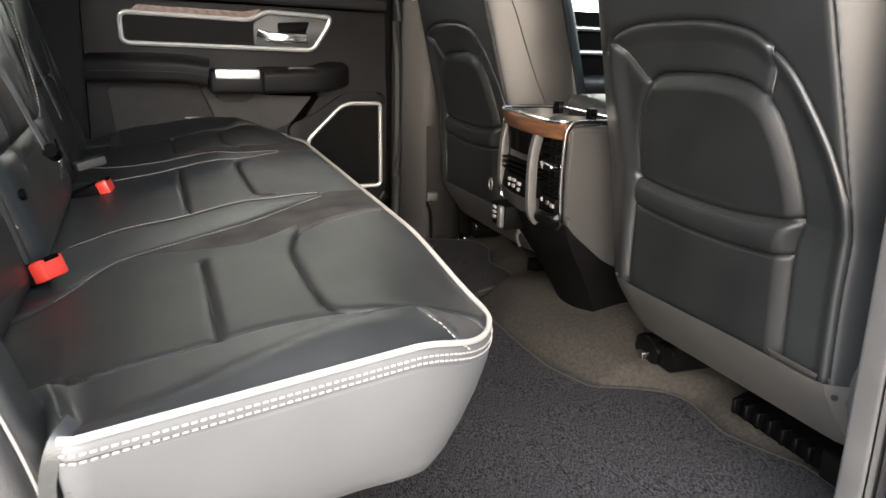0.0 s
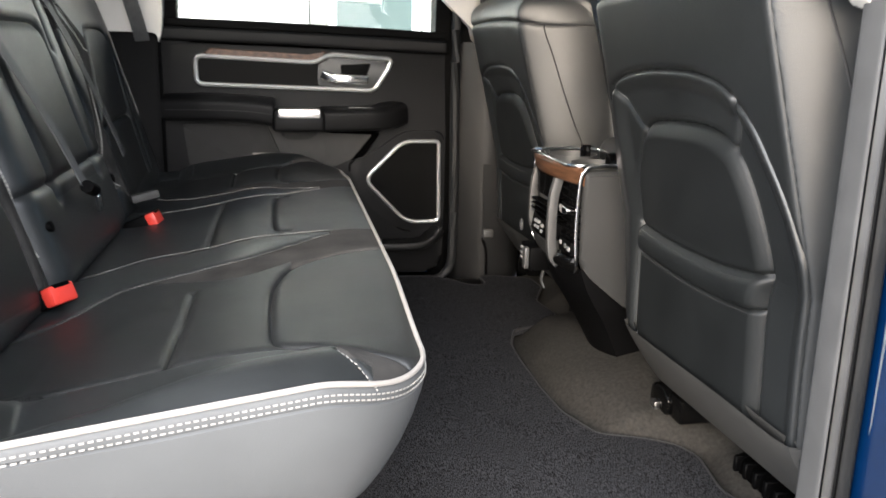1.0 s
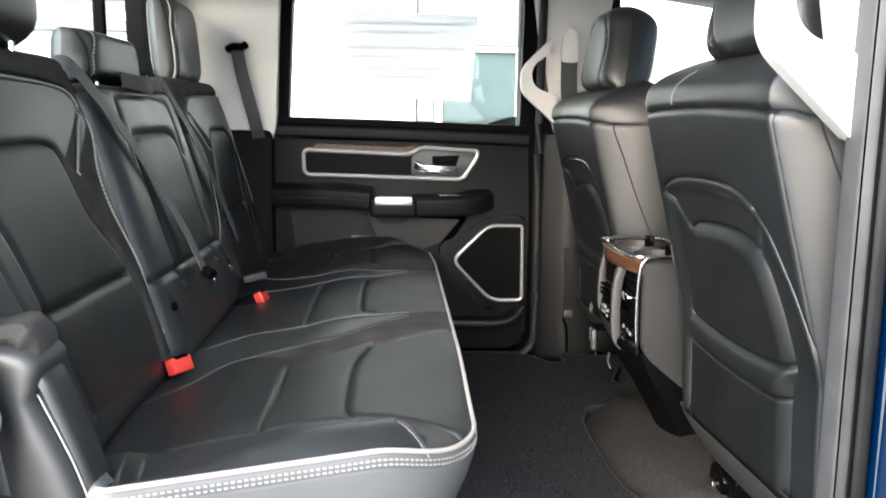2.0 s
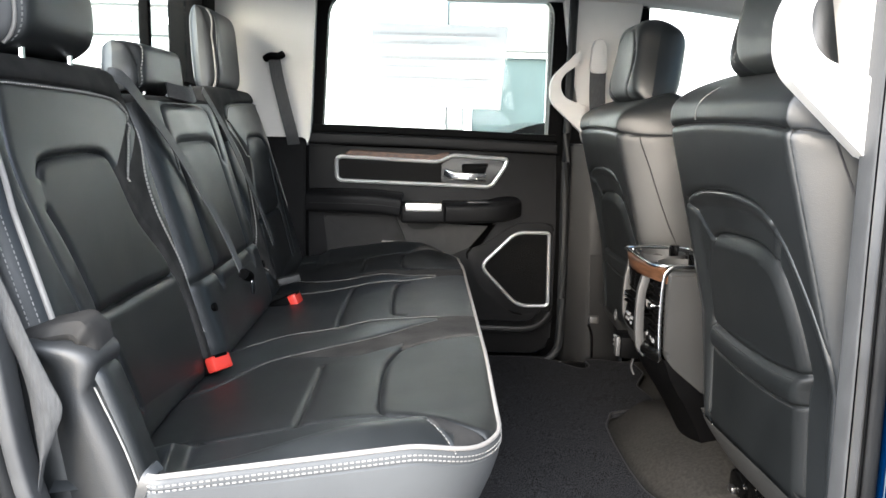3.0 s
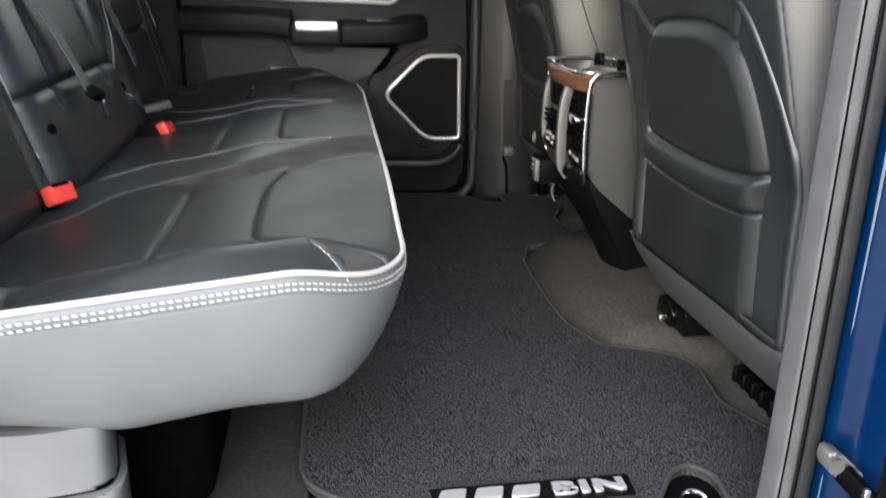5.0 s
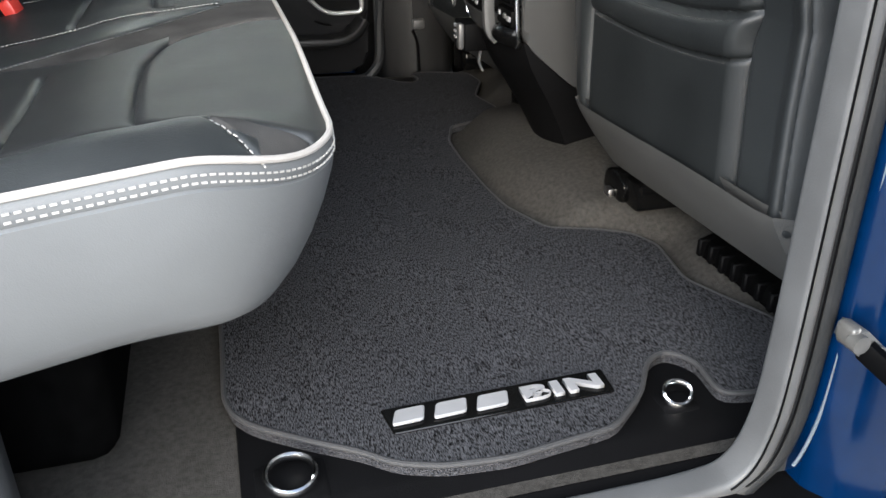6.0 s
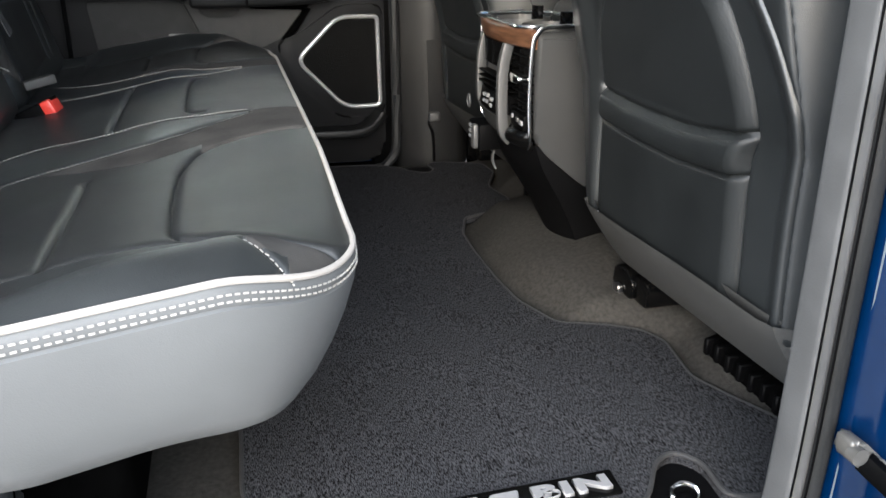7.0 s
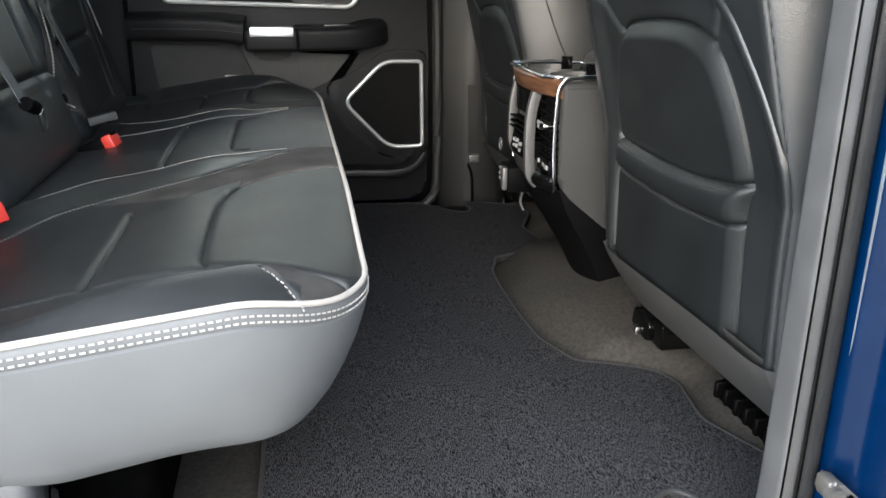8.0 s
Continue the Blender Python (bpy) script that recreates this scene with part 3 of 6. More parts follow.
# ---- doors ----
def rear_door():
    """The closed rear door on the far side, seen from inside."""
    d = empty("door_rear", (0.15, 2.33, 0.0), "black inside of the closed rear door with satin bezel and speaker", "door", kind="structure")
    Y0 = 2.335
    # main skin with the window hole
    bm = bmesh.new()
    prism(bm, fillet([(-0.32, 0.0), (-0.335, 0.655), (0.525, 0.640), (0.535, 0.35), (0.530, 0.02), (0.50, -0.012), (-0.25, -0.012)], 0.02), "y", Y0, Y0 + 0.06, 0.01, 3)
    part("door_panel", bm, DOOR_SKIN, d)
    bm = bmesh.new()
    bx(bm, -0.335, 0.54, Y0 + 0.06, Y0 + 0.12, -0.05, 0.655, 0.01)
    part("door_shell", bm, BLUE, d)
    # belt-line roll
    bm = bmesh.new()
    sweep(bm, spline([(-0.335, Y0 - 0.012, 0.662), (0.1, Y0 - 0.014, 0.654), (0.522, Y0 - 0.012, 0.640)], 6), fillet([(-0.03, -0.018), (0.022, -0.018), (0.022, 0.016), (-0.03, 0.010)], 0.008, 4))
    part("belt_roll", bm, DOOR_SKIN, d)
    # upper moulding: a raised sheet whose lower crease steps round the bezel
    bm = bmesh.new()
    prism(bm, fillet([(-0.30, 0.628), (-0.185, 0.634), (-0.130, 0.648), (0.009, 0.646), (0.19, 0.638), (0.515, 0.623), (0.515, 0.648), (-0.30, 0.664)], 0.006, 4), "y", Y0 - 0.010, Y0 + 0.004, 0.003, 2)
    part("upper_moulding", bm, DOOR_SKIN, d)
    for z in (0.0, 0.018):
        bm = bmesh.new()
        tube(bm, [(-0.33, Y0 - 0.030 + z * 0.4, 0.673 + z * 0.6), (0.52, Y0 - 0.030 + z * 0.4, 0.651 + z * 0.6)], 0.0022, 6)
        part("belt_bead", bm, DARK, d)
    bm = bmesh.new()
    sweep(bm, spline([(-0.33, Y0 - 0.004, 0.690), (0.1, Y0 - 0.006, 0.682), (0.520, Y0 - 0.004, 0.668)], 6), fillet([(-0.012, -0.040), (0.012, -0.040), (0.012, 0.012), (-0.012, 0.012)], 0.004, 3))
    part("window_wiper_seal", bm, DARK, d)
    # window frame
    outer = fillet([(-0.335, 0.64), (-0.262, 1.135), (0.555, 1.135), (0.535, 0.62)], [0.005, 0.08, 0.08, 0.005], 7)
    inner = fillet([(-0.195, 0.66), (-0.172, 1.088), (0.505, 1.090), (0.497, 0.64)], [0.02, 0.07, 0.07, 0.005], 7)
    bm = bmesh.new()
    rings = []
    for poly, y in ((outer, Y0 + 0.0), (inner, Y0 + 0.0), (inner, Y0 + 0.05), (outer, Y0 + 0.05)):
        rings.append([bm.verts.new((p[0], y, p[1])) for p in poly])
    n = len(outer)
    for i in range(4):
        a, b = rings[i], rings[(i + 1) % 4]
        for j in range(n):
            bm.faces.new((a[j], a[(j + 1) % n], b[(j + 1) % n], b[j]))
    part("window_frame", bm, DARK, d)
    bm = bmesh.new()
    bx(bm, -0.30, 0.53, Y0 + 0.030, Y0 + 0.034, 0.60, 1.12)
    o = part("window_pane", bm, GLASS, d)
    o.visible_shadow = False
    # satin bezel ring round the dark accent and the pull handle
    bez = fillet([(-0.150, 0.604), (0.165, 0.592), (0.204, 0.614), (0.374, 0.604), (0.366, 0.580), (0.326, 0.518), (-0.148, 0.530)], [0.02, 0.02, 0.02, 0.014, 0.02, 0.02, 0.02], 5)
    bm = bmesh.new()
    tube(bm, [(p[0], Y0 - 0.012, p[1]) for p in bez], 0.0065, 8, True, up=(0, 1, 0), ry=0.008)
    part("bezel", bm, SATIN, d, "satin chrome bezel")
    bm = bmesh.new()
    prism(bm, bez, "y", Y0 - 0.008, Y0 + 0.004)
    part("accent", bm, ACCENT, d, "dark open-pore accent panel")
    bm = bmesh.new()
    prism(bm, fillet([(-0.128, 0.606), (0.162, 0.596), (0.196, 0.616), (0.190, 0.622), (0.150, 0.612), (-0.110, 0.624)], 0.004, 3), "y", Y0 - 0.016, Y0 + 0.004, 0.002, 1)
    part("wood_strip", bm, WOOD, d, "thin brown wood strip above the bezel")
    bm = bmesh.new()
    prism(bm, fillet([(0.172, 0.586), (0.210, 0.606), (0.364, 0.597), (0.358, 0.580), (0.322, 0.524), (0.172, 0.530)], 0.008), "y", Y0 - 0.016, Y0 - 0.004, 0.003, 2)
    cup = part("handle_cup", bm, TRIM_GREY, d, "dark grey handle surround")
    # handle hollow drawn as a dark plate, its shade put into the colour
    bm = bmesh.new()
    prism(bm, fillet([(0.232, 0.587), (0.318, 0.592), (0.302, 0.552), (0.238, 0.552)], 0.008), "y", Y0 - 0.018, Y0 - 0.010, 0.002, 2)
    part("lock_shade", bm, DARK, cup)
    bm = bmesh.new()
    sweep(bm, spline([(0.184, Y0 - 0.018, 0.560), (0.205, Y0 - 0.030, 0.553), (0.25, Y0 - 0.036, 0.550), (0.306, Y0 - 0.028, 0.548)], 5), fillet([(-0.006, -0.012), (0.006, -0.012), (0.006, 0.012), (-0.006, 0.012)], 0.005, 4))
    part("door_handle", bm, CHROME, d, "bright chrome pull handle")
    # armrest
    bm = bmesh.new()
    arm = [(-0.225, Y0 - 0.012, 0.470), (-0.12, Y0 - 0.040, 0.472), (-0.02, Y0 - 0.048, 0.470), (0.050, Y0 - 0.05, 0.462)]
    sweep(bm, spline(arm, 6), fillet([(-0.045, -0.030), (0.045, -0.034), (0.050, 0.020), (0.020, 0.034), (-0.045, 0.034)], 0.014, 5))
    pad = part("armrest", bm, DOOR_SKIN, d, "padded black armrest")
    bm = bmesh.new()
    tube(bm, [(x, y - 0.049, z - 0.005) for x, y, z in spline(arm, 6)], 0.0012, 6)
    part("seam", bm, DARK_THREAD, pad)
    bm = bmesh.new()
    arm = [(0.176, Y0 - 0.05, 0.446), (0.28, Y0 - 0.05, 0.448), (0.345, Y0 - 0.040, 0.452), (0.388, Y0 - 0.004, 0.462)]
    sweep(bm, spline(arm, 6), fillet([(-0.045, -0.026), (0.040, -0.036), (0.046, 0.016), (0.030, 0.028), (-0.045, 0.028)], 0.012, 5))
    part("armrest_front", bm, DOOR_SKIN, d)
    # the cavity under the armrest: its shade drawn as a raised black plate
    bm = bmesh.new()
    prism(bm, fillet([(0.170, 0.425), (0.385, 0.440), (0.335, 0.405), (0.315, 0.398), (0.200, 0.402), (0.178, 0.412)], 0.008, 4), "y", Y0 - 0.022, Y0 + 0.004, 0.003, 2)
    part("grab_shade", bm, SHADE_BLACK, d)
    bm = bmesh.new()
    bx(bm, 0.050, 0.186, Y0 - 0.104, Y0 - 0.02, 0.412, 0.470, 0.010, 3)
    part("armrest_block", bm, DOOR_SKIN, d)
    bm = bmesh.new()
    bx(bm, 0.064, 0.173, Y0 - 0.109, Y0 - 0.08, 0.449, 0.473, 0.004, 2)
    part("pull_plate", bm, SATIN, d, "brushed chrome armrest plate")
    bm = bmesh.new()
    bx(bm, 0.250, 0.315, Y0 - 0.078, Y0 - 0.05, 0.470, 0.478, 0.003, 2)
    part("window_switch", bm, SILVER, d)
    # lower inlays with a seam between them, pull cup, slot shade and the speaker's bulge
    bm = bmesh.new()
    prism(bm, fillet([(-0.172, 0.262), (-0.190, 0.422), (0.028, 0.424), (0.069, 0.328), (0.02, 0.290)], 0.008), "y", Y0 - 0.010, Y0 + 0.004, 0.004, 2)
    part("map_inlay", bm, INLAY, d, "grey-brown cloth-textured inlay")
    bm = bmesh.new()
    prism(bm, fillet([(0.033, 0.424), (0.180, 0.426), (0.186, 0.401), (0.321, 0.397), (0.264, 0.328), (0.200, 0.300), (0.060, 0.290), (0.074, 0.328)], 0.006), "y", Y0 - 0.012, Y0 + 0.004, 0.004, 2)
    part("grip_inlay", bm, INLAY_LIGHT, d, "mid grey grained inlay")
    bm = bmesh.new()
    prism(bm, fillet([(0.062, 0.424), (0.175, 0.424), (0.162, 0.392), (0.140, 0.384), (0.087, 0.384), (0.070, 0.396)], 0.008), "y", Y0 - 0.026, Y0 - 0.006, 0.004, 2)
    part("pull_cup", bm, INLAY, d)
    # shade in the gap before the speaker, drawn as a black plate
    bm = bmesh.new()
    prism(bm, fillet([(0.318, 0.402), (0.345, 0.400), (0.296, 0.330), (0.262, 0.322)], 0.006), "y", Y0 - 0.006, Y0 + 0.004, 0.001, 1)
    part("slot_shade", bm, SHADE_BLACK, d)
    # moulded bulge behind the speaker, pocket lip
    bm = bmesh.new()
    prism(bm, fillet([(0.245, 0.315), (0.322, 0.345), (0.413, 0.408), (0.530, 0.408), (0.532, 0.120), (0.41, 0.110), (0.30, 0.20)], 0.03), "y", Y0 - 0.010, Y0 + 0.01, 0.008, 4)
    part("speaker_mount", bm, DOOR_SKIN, d)
    spk = fillet([(0.299, 0.270), (0.408, 0.378), (0.512, 0.378), (0.516, 0.146), (0.420, 0.144)], [0.03, 0.03, 0.012, 0.015, 0.035], 6)
    bm = bmesh.new()
    tube(bm, [(p[0], Y0 - 0.014, p[1]) for p in spk], 0.0055, 8, True, up=(0, 1, 0), ry=0.0075)
    part("speaker_bezel", bm, SATIN, d, "satin chrome speaker ring")
    bm = bmesh.new()
    prism(bm, spk, "y", Y0 - 0.013, Y0 + 0.002)
    part("speaker_grille", bm, MESH_GRILLE, d, "black perforated speaker grille")
    bm = bmesh.new()
    sweep(bm, spline([(-0.25, Y0 - 0.03, 0.085), (0.30, Y0 - 0.035, 0.082), (0.43, Y0 - 0.034, 0.080), (0.480, Y0 - 0.028, 0.092), (0.512, Y0 - 0.016, 0.126)], 6), fillet([(-0.03, -0.012), (0.03, -0.012), (0.03, 0.012), (-0.03, 0.012)], 0.008, 4))
    part("pocket_lip", bm, PILLAR, d)
    # seal on the door's leading edge
    bm = bmesh.new()
    tube(bm, spline([(0.553, Y0 - 0.045, 1.10), (0.548, Y0 - 0.045, 0.6), (0.552, Y0 - 0.05, 0.12), (0.53, Y0 - 0.06, 0.0), (0.42, Y0 - 0.065, -0.02), (0.0, Y0 - 0.065, -0.02)], 6), 0.013, 8)
    part("door_seal", bm, RUBBER_DARK, d)


rear_door()


def window_sheet():
    s = empty("window_sheet", (0.16, 2.355, 0.75), "white printed sheet taped inside the rear door window", "paper sheet")
    bm = bmesh.new()
    prism(bm, [(-0.048, 1.008), (0.366, 1.000), (0.350, 0.752), (-0.044, 0.766)], "y", 2.353, 2.3545)
    part("sheet", bm, PAPER, s)
    for k, (x0, x1, z) in enumerate(((-0.02, 0.33, 0.975), (0.0, 0.24, 0.950), (-0.02, 0.33, 0.905), (-0.02, 0.20, 0.880), (-0.02, 0.31, 0.845), (0.02, 0.28, 0.82), (-0.02, 0.14, 0.79))):
        bm = bmesh.new()
        bx(bm, x0, x1, 2.3515, 2.353, z - 0.004, z + 0.004)
        part("print_bar", bm, PRINT, s)


window_sheet()


def frame_ring(bm, outer, inner, y0, y1):
    """A flat ring between two outlines of equal count."""
    rings = [[bm.verts.new((p[0], y, p[1])) for p in poly] for poly, y in ((outer, y0), (inner, y0), (inner, y1), (outer, y1))]
    n = len(outer)
    for i in range(4):
        a, b = rings[i], rings[(i + 1) % 4]
        for j in range(n):
            bm.faces.new((a[j], a[(j + 1) % n], b[(j + 1) % n], b[j]))


def front_door(near):
    f = (lambda y: y) if near else flip
    name = "door_front_near" if near else "door_front_far"
    d = empty(name, (1.3, f(0.67), 0.0), "black inside of the closed front door", "door", kind="structure")
    lo, hi = sorted((f(0.62), f(0.70)))
    bm = bmesh.new()
    prism(bm, fillet([(0.765, -0.03), (0.765, 0.652), (1.95, 0.62), (1.95, -0.03)], 0.02), "y", lo, hi, 0.012, 3)
    part("door_panel", bm, PLASTIC, d)
    bm = bmesh.new()
    lo, hi = sorted((f(0.668), f(0.672)))
    prism(bm, [(0.74, 0.60), (0.77, 1.10), (1.36, 1.10), (1.95, 0.66), (1.95, 0.60)], "y", lo, hi)
    o = part("window_pane", bm, GLASS, d)
    o.visible_shadow = False
    bm = bmesh.new()
    frame_ring(bm, fillet([(0.705, 0.62), (0.725, 1.10), (1.02, 1.085), (1.40, 1.02), (1.95, 0.63)], [0.01, 0.08, 0.1, 0.1, 0.02], 6),
               fillet([(0.730, 0.64), (0.745, 1.075), (1.02, 1.060), (1.385, 0.995), (1.90, 0.645)], [0.01, 0.07, 0.1, 0.1, 0.02], 6), *sorted((f(0.655), f(0.69))))
    part("window_frame", bm, DARK, d)
    bm = bmesh.new()
    tube(bm, [(p[0], f(0.712), p[1]) for p in fillet([(0.86, 0.60), (1.30, 0.59), (1.34, 0.61), (1.55, 0.60), (1.50, 0.52), (0.87, 0.53)], 0.02)], 0.007, 8, True, up=(0, 1, 0))
    part("bezel", bm, SATIN, d, "satin chrome bezel")
    bm = bmesh.new()
    bx(bm, 0.85, 1.6, *sorted((f(0.70), f(0.77))), 0.40, 0.46, 0.02, 3)
    part("armrest", bm, VINYL, d)


front_door(True)
front_door(False)


def near_opening():
    """The near rear door opening: seals, painted jamb, and the open door."""
    path = spline([(0.600, 0.700, 1.08), (0.597, 0.700, 0.70), (0.600, 0.700, 0.30), (0.600, 0.700, 0.12), (0.596, 0.702, 0.040), (0.578, 0.704, -0.010), (0.535, 0.706, -0.028), (0.40, 0.706, -0.030),
                   (0.10, 0.706, -0.030), (-0.02, 0.70, 0.0), (-0.13, 0.69, 0.09), (-0.245, 0.68, 0.20), (-0.295, 0.672, 0.30), (-0.322, 0.668, 0.47), (-0.350, 0.668, 0.75), (-0.335, 0.68, 1.08)], 9)
    s = empty("door_seal", (0.6, 0.7, 0.0), "grey rubber weather seal round the open door", "door seal", kind="structure")
    bm = bmesh.new()
    sweep(bm, path, fillet([(-0.008, -0.020), (0.010, -0.020), (0.010, 0.016), (-0.008, 0.016)], 0.006, 4), up=(0, 1, 0))
    part("flange_strip", bm, RUBBER, s)
    bm = bmesh.new()
    tube(bm, [(p[0] + (0.021 if k < 45 else (0.0 if k < 84 else -0.020)), p[1] - 0.012, p[2] - (0.0 if k < 45 or k > 84 else 0.02)) for k, p in enumerate(path)], 0.011, 10, up=(0, 1, 0))
    part("bulb", bm, RUBBER_DARK, s)
    # catch light on the painted edge, drawn as a thin pale tube
    bm = bmesh.new()
    tube(bm, [(p[0] + 0.037, p[1] - 0.024, p[2]) for p in path[:44]], 0.0017, 8, up=(0, 1, 0))
    part("edge_glint", bm, EDGE_GLINT, s, "pale glint line on the jamb edge beside the seal")
    for dx in (-0.006, 0.0105):
        bm = bmesh.new()
        tube(bm, [(p[0] + dx, p[1] - 0.0205, p[2]) for p in path[:50]], 0.0011, 6, up=(0, 1, 0))
        part("seal_crease", bm, DARK, s)
    # painted jamb
    bm = bmesh.new()
    sec = fillet([(0.632, 0.712), (0.634, 0.676), (0.650, 0.655), (0.69, 0.640), (0.80, 0.615), (1.95, 0.585), (1.95, 0.62), (0.72, 0.72)], 0.008, 4)
    prism(bm, sec, "z", -0.10, 1.13, 0.0)
    tagged(part("pillar_jamb", bm, BLUE), "glossy blue painted door jamb of the centre pillar", "pillar", kind="structure")
    bm = bmesh.new()
    prism(bm, fillet([(-0.56, -0.1), (-0.10, -0.1), (-0.22, 0.10), (-0.30, 0.22), (-0.345, 0.33), (-0.375, 0.52), (-0.40, 0.80), (-0.38, 1.13), (-0.56, 1.13)], 0.02), "y", 0.60, 0.655, 0.01, 2)
    tagged(part("pillar_quarter_jamb", bm, BLUE), "glossy blue painted rear edge of the door opening", "pillar", kind="structure")
    bm = bmesh.new()
    bx(bm, -0.3, 1.9, 0.56, 0.62, -0.20, -0.075, 0.02, 3)
    tagged(part("rocker", bm, BLUE), "blue painted rocker panel under the doors", "rocker panel", kind="structure")


near_opening()


def open_door():
    """The near rear door, swung open on its front hinges."""
    d = empty("open_rear_door", (0.70, 0.58, -0.05), "open blue rear door with grey inner panel and black pocket", "car door")
    m = Matrix.Translation((0.585, 0.505, 0)) @ Matrix.Rotation(radians(-84), 4, 'Z')
    # local: x along the door towards its rear edge, y towards its outside
    def add(name, build, mats, parent=d, label=""):
        bm = bmesh.new()
        build(bm)
        bmesh.ops.transform(bm, matrix=m, verts=bm.verts)
        return part(name, bm, mats, parent, label)
    add("door_shell", lambda bm: prism(bm, fillet([(-0.03, -0.05), (-0.03, 0.64), (0.80, 0.66), (0.80, 0.25), (0.62, -0.05)], 0.03), "y", 0.02, 0.09, 0.012, 3), BLUE)
    p = add("door_panel", lambda bm: prism(bm, fillet([(0.012, 0.0), (0.004, 0.36), (-0.010, 0.63), (0.78, 0.65), (0.78, 0.27), (0.6, 0.0)], 0.03), "y", -0.035, 0.02, 0.016, 4), TRIM_GREY)
    add("map_pocket", lambda bm: prism(bm, fillet([(0.020, 0.02), (0.012, 0.395), (0.10, 0.34), (0.30, 0.32), (0.50, 0.32), (0.55, 0.04)], 0.03), "y", -0.050, -0.030, 0.008, 3), MESH_GRILLE, p, "black textured door pocket")
    add("armrest", lambda bm: bx(bm, 0.20, 0.70, -0.10, -0.03, 0.40, 0.46, 0.02, 3), VINYL)
    add("bezel", lambda bm: tube(bm, [(q[0], -0.040, q[1]) for q in fillet([(0.12, 0.62), (0.60, 0.61), (0.60, 0.53), (0.14, 0.53)], 0.02)], 0.006, 8, True, up=(0, 1, 0)), SATIN)


open_door()


def door_check():
    c = empty("door_check_strap", (0.64, 0.655, 0.18), "zinc door check latch with a black arm on the jamb", "door check")
    bm = bmesh.new()
    prism(bm, fillet([(0.616, 0.172), (0.628, 0.172), (0.652, 0.150), (0.652, 0.138), (0.636, 0.138), (0.618, 0.152)], 0.005, 4), "y", 0.646, 0.668, 0.004, 3)
    b = part("bracket", bm, LATCH, c, "dull zinc hinge bracket")
    for x, z, r in ((0.622, 0.160, 0.0085), (0.644, 0.147, 0.0075)):
        bm = bmesh.new()
        sweep(bm, [(x, 0.650, z), (x, 0.643, z), (x, 0.640, z)], circle(r, 12))
        part("bolt", bm, LATCH, b)
    bm = bmesh.new()
    sweep(bm, spline([(0.634, 0.648, 0.150), (0.645, 0.632, 0.138), (0.672, 0.600, 0.112), (0.715, 0.55, 0.075)], 5), fillet([(-0.006, -0.010), (0.006, -0.010), (0.006, 0.010), (-0.006, 0.010)], 0.004, 3))
    m = part("arm", bm, DARK, c, "black greased check arm")
    for k in range(4):
        bm = bmesh.new()
        q = Vector((0.650, 0.624, 0.136)).lerp(Vector((0.695, 0.572, 0.094)), k / 3)
        bx(bm, q.x - 0.008, q.x - 0.002, q.y - 0.004, q.y + 0.002, q.z - 0.004, q.z + 0.010, 0.001, 1)
        part("notch", bm, STEEL, m)


door_check()

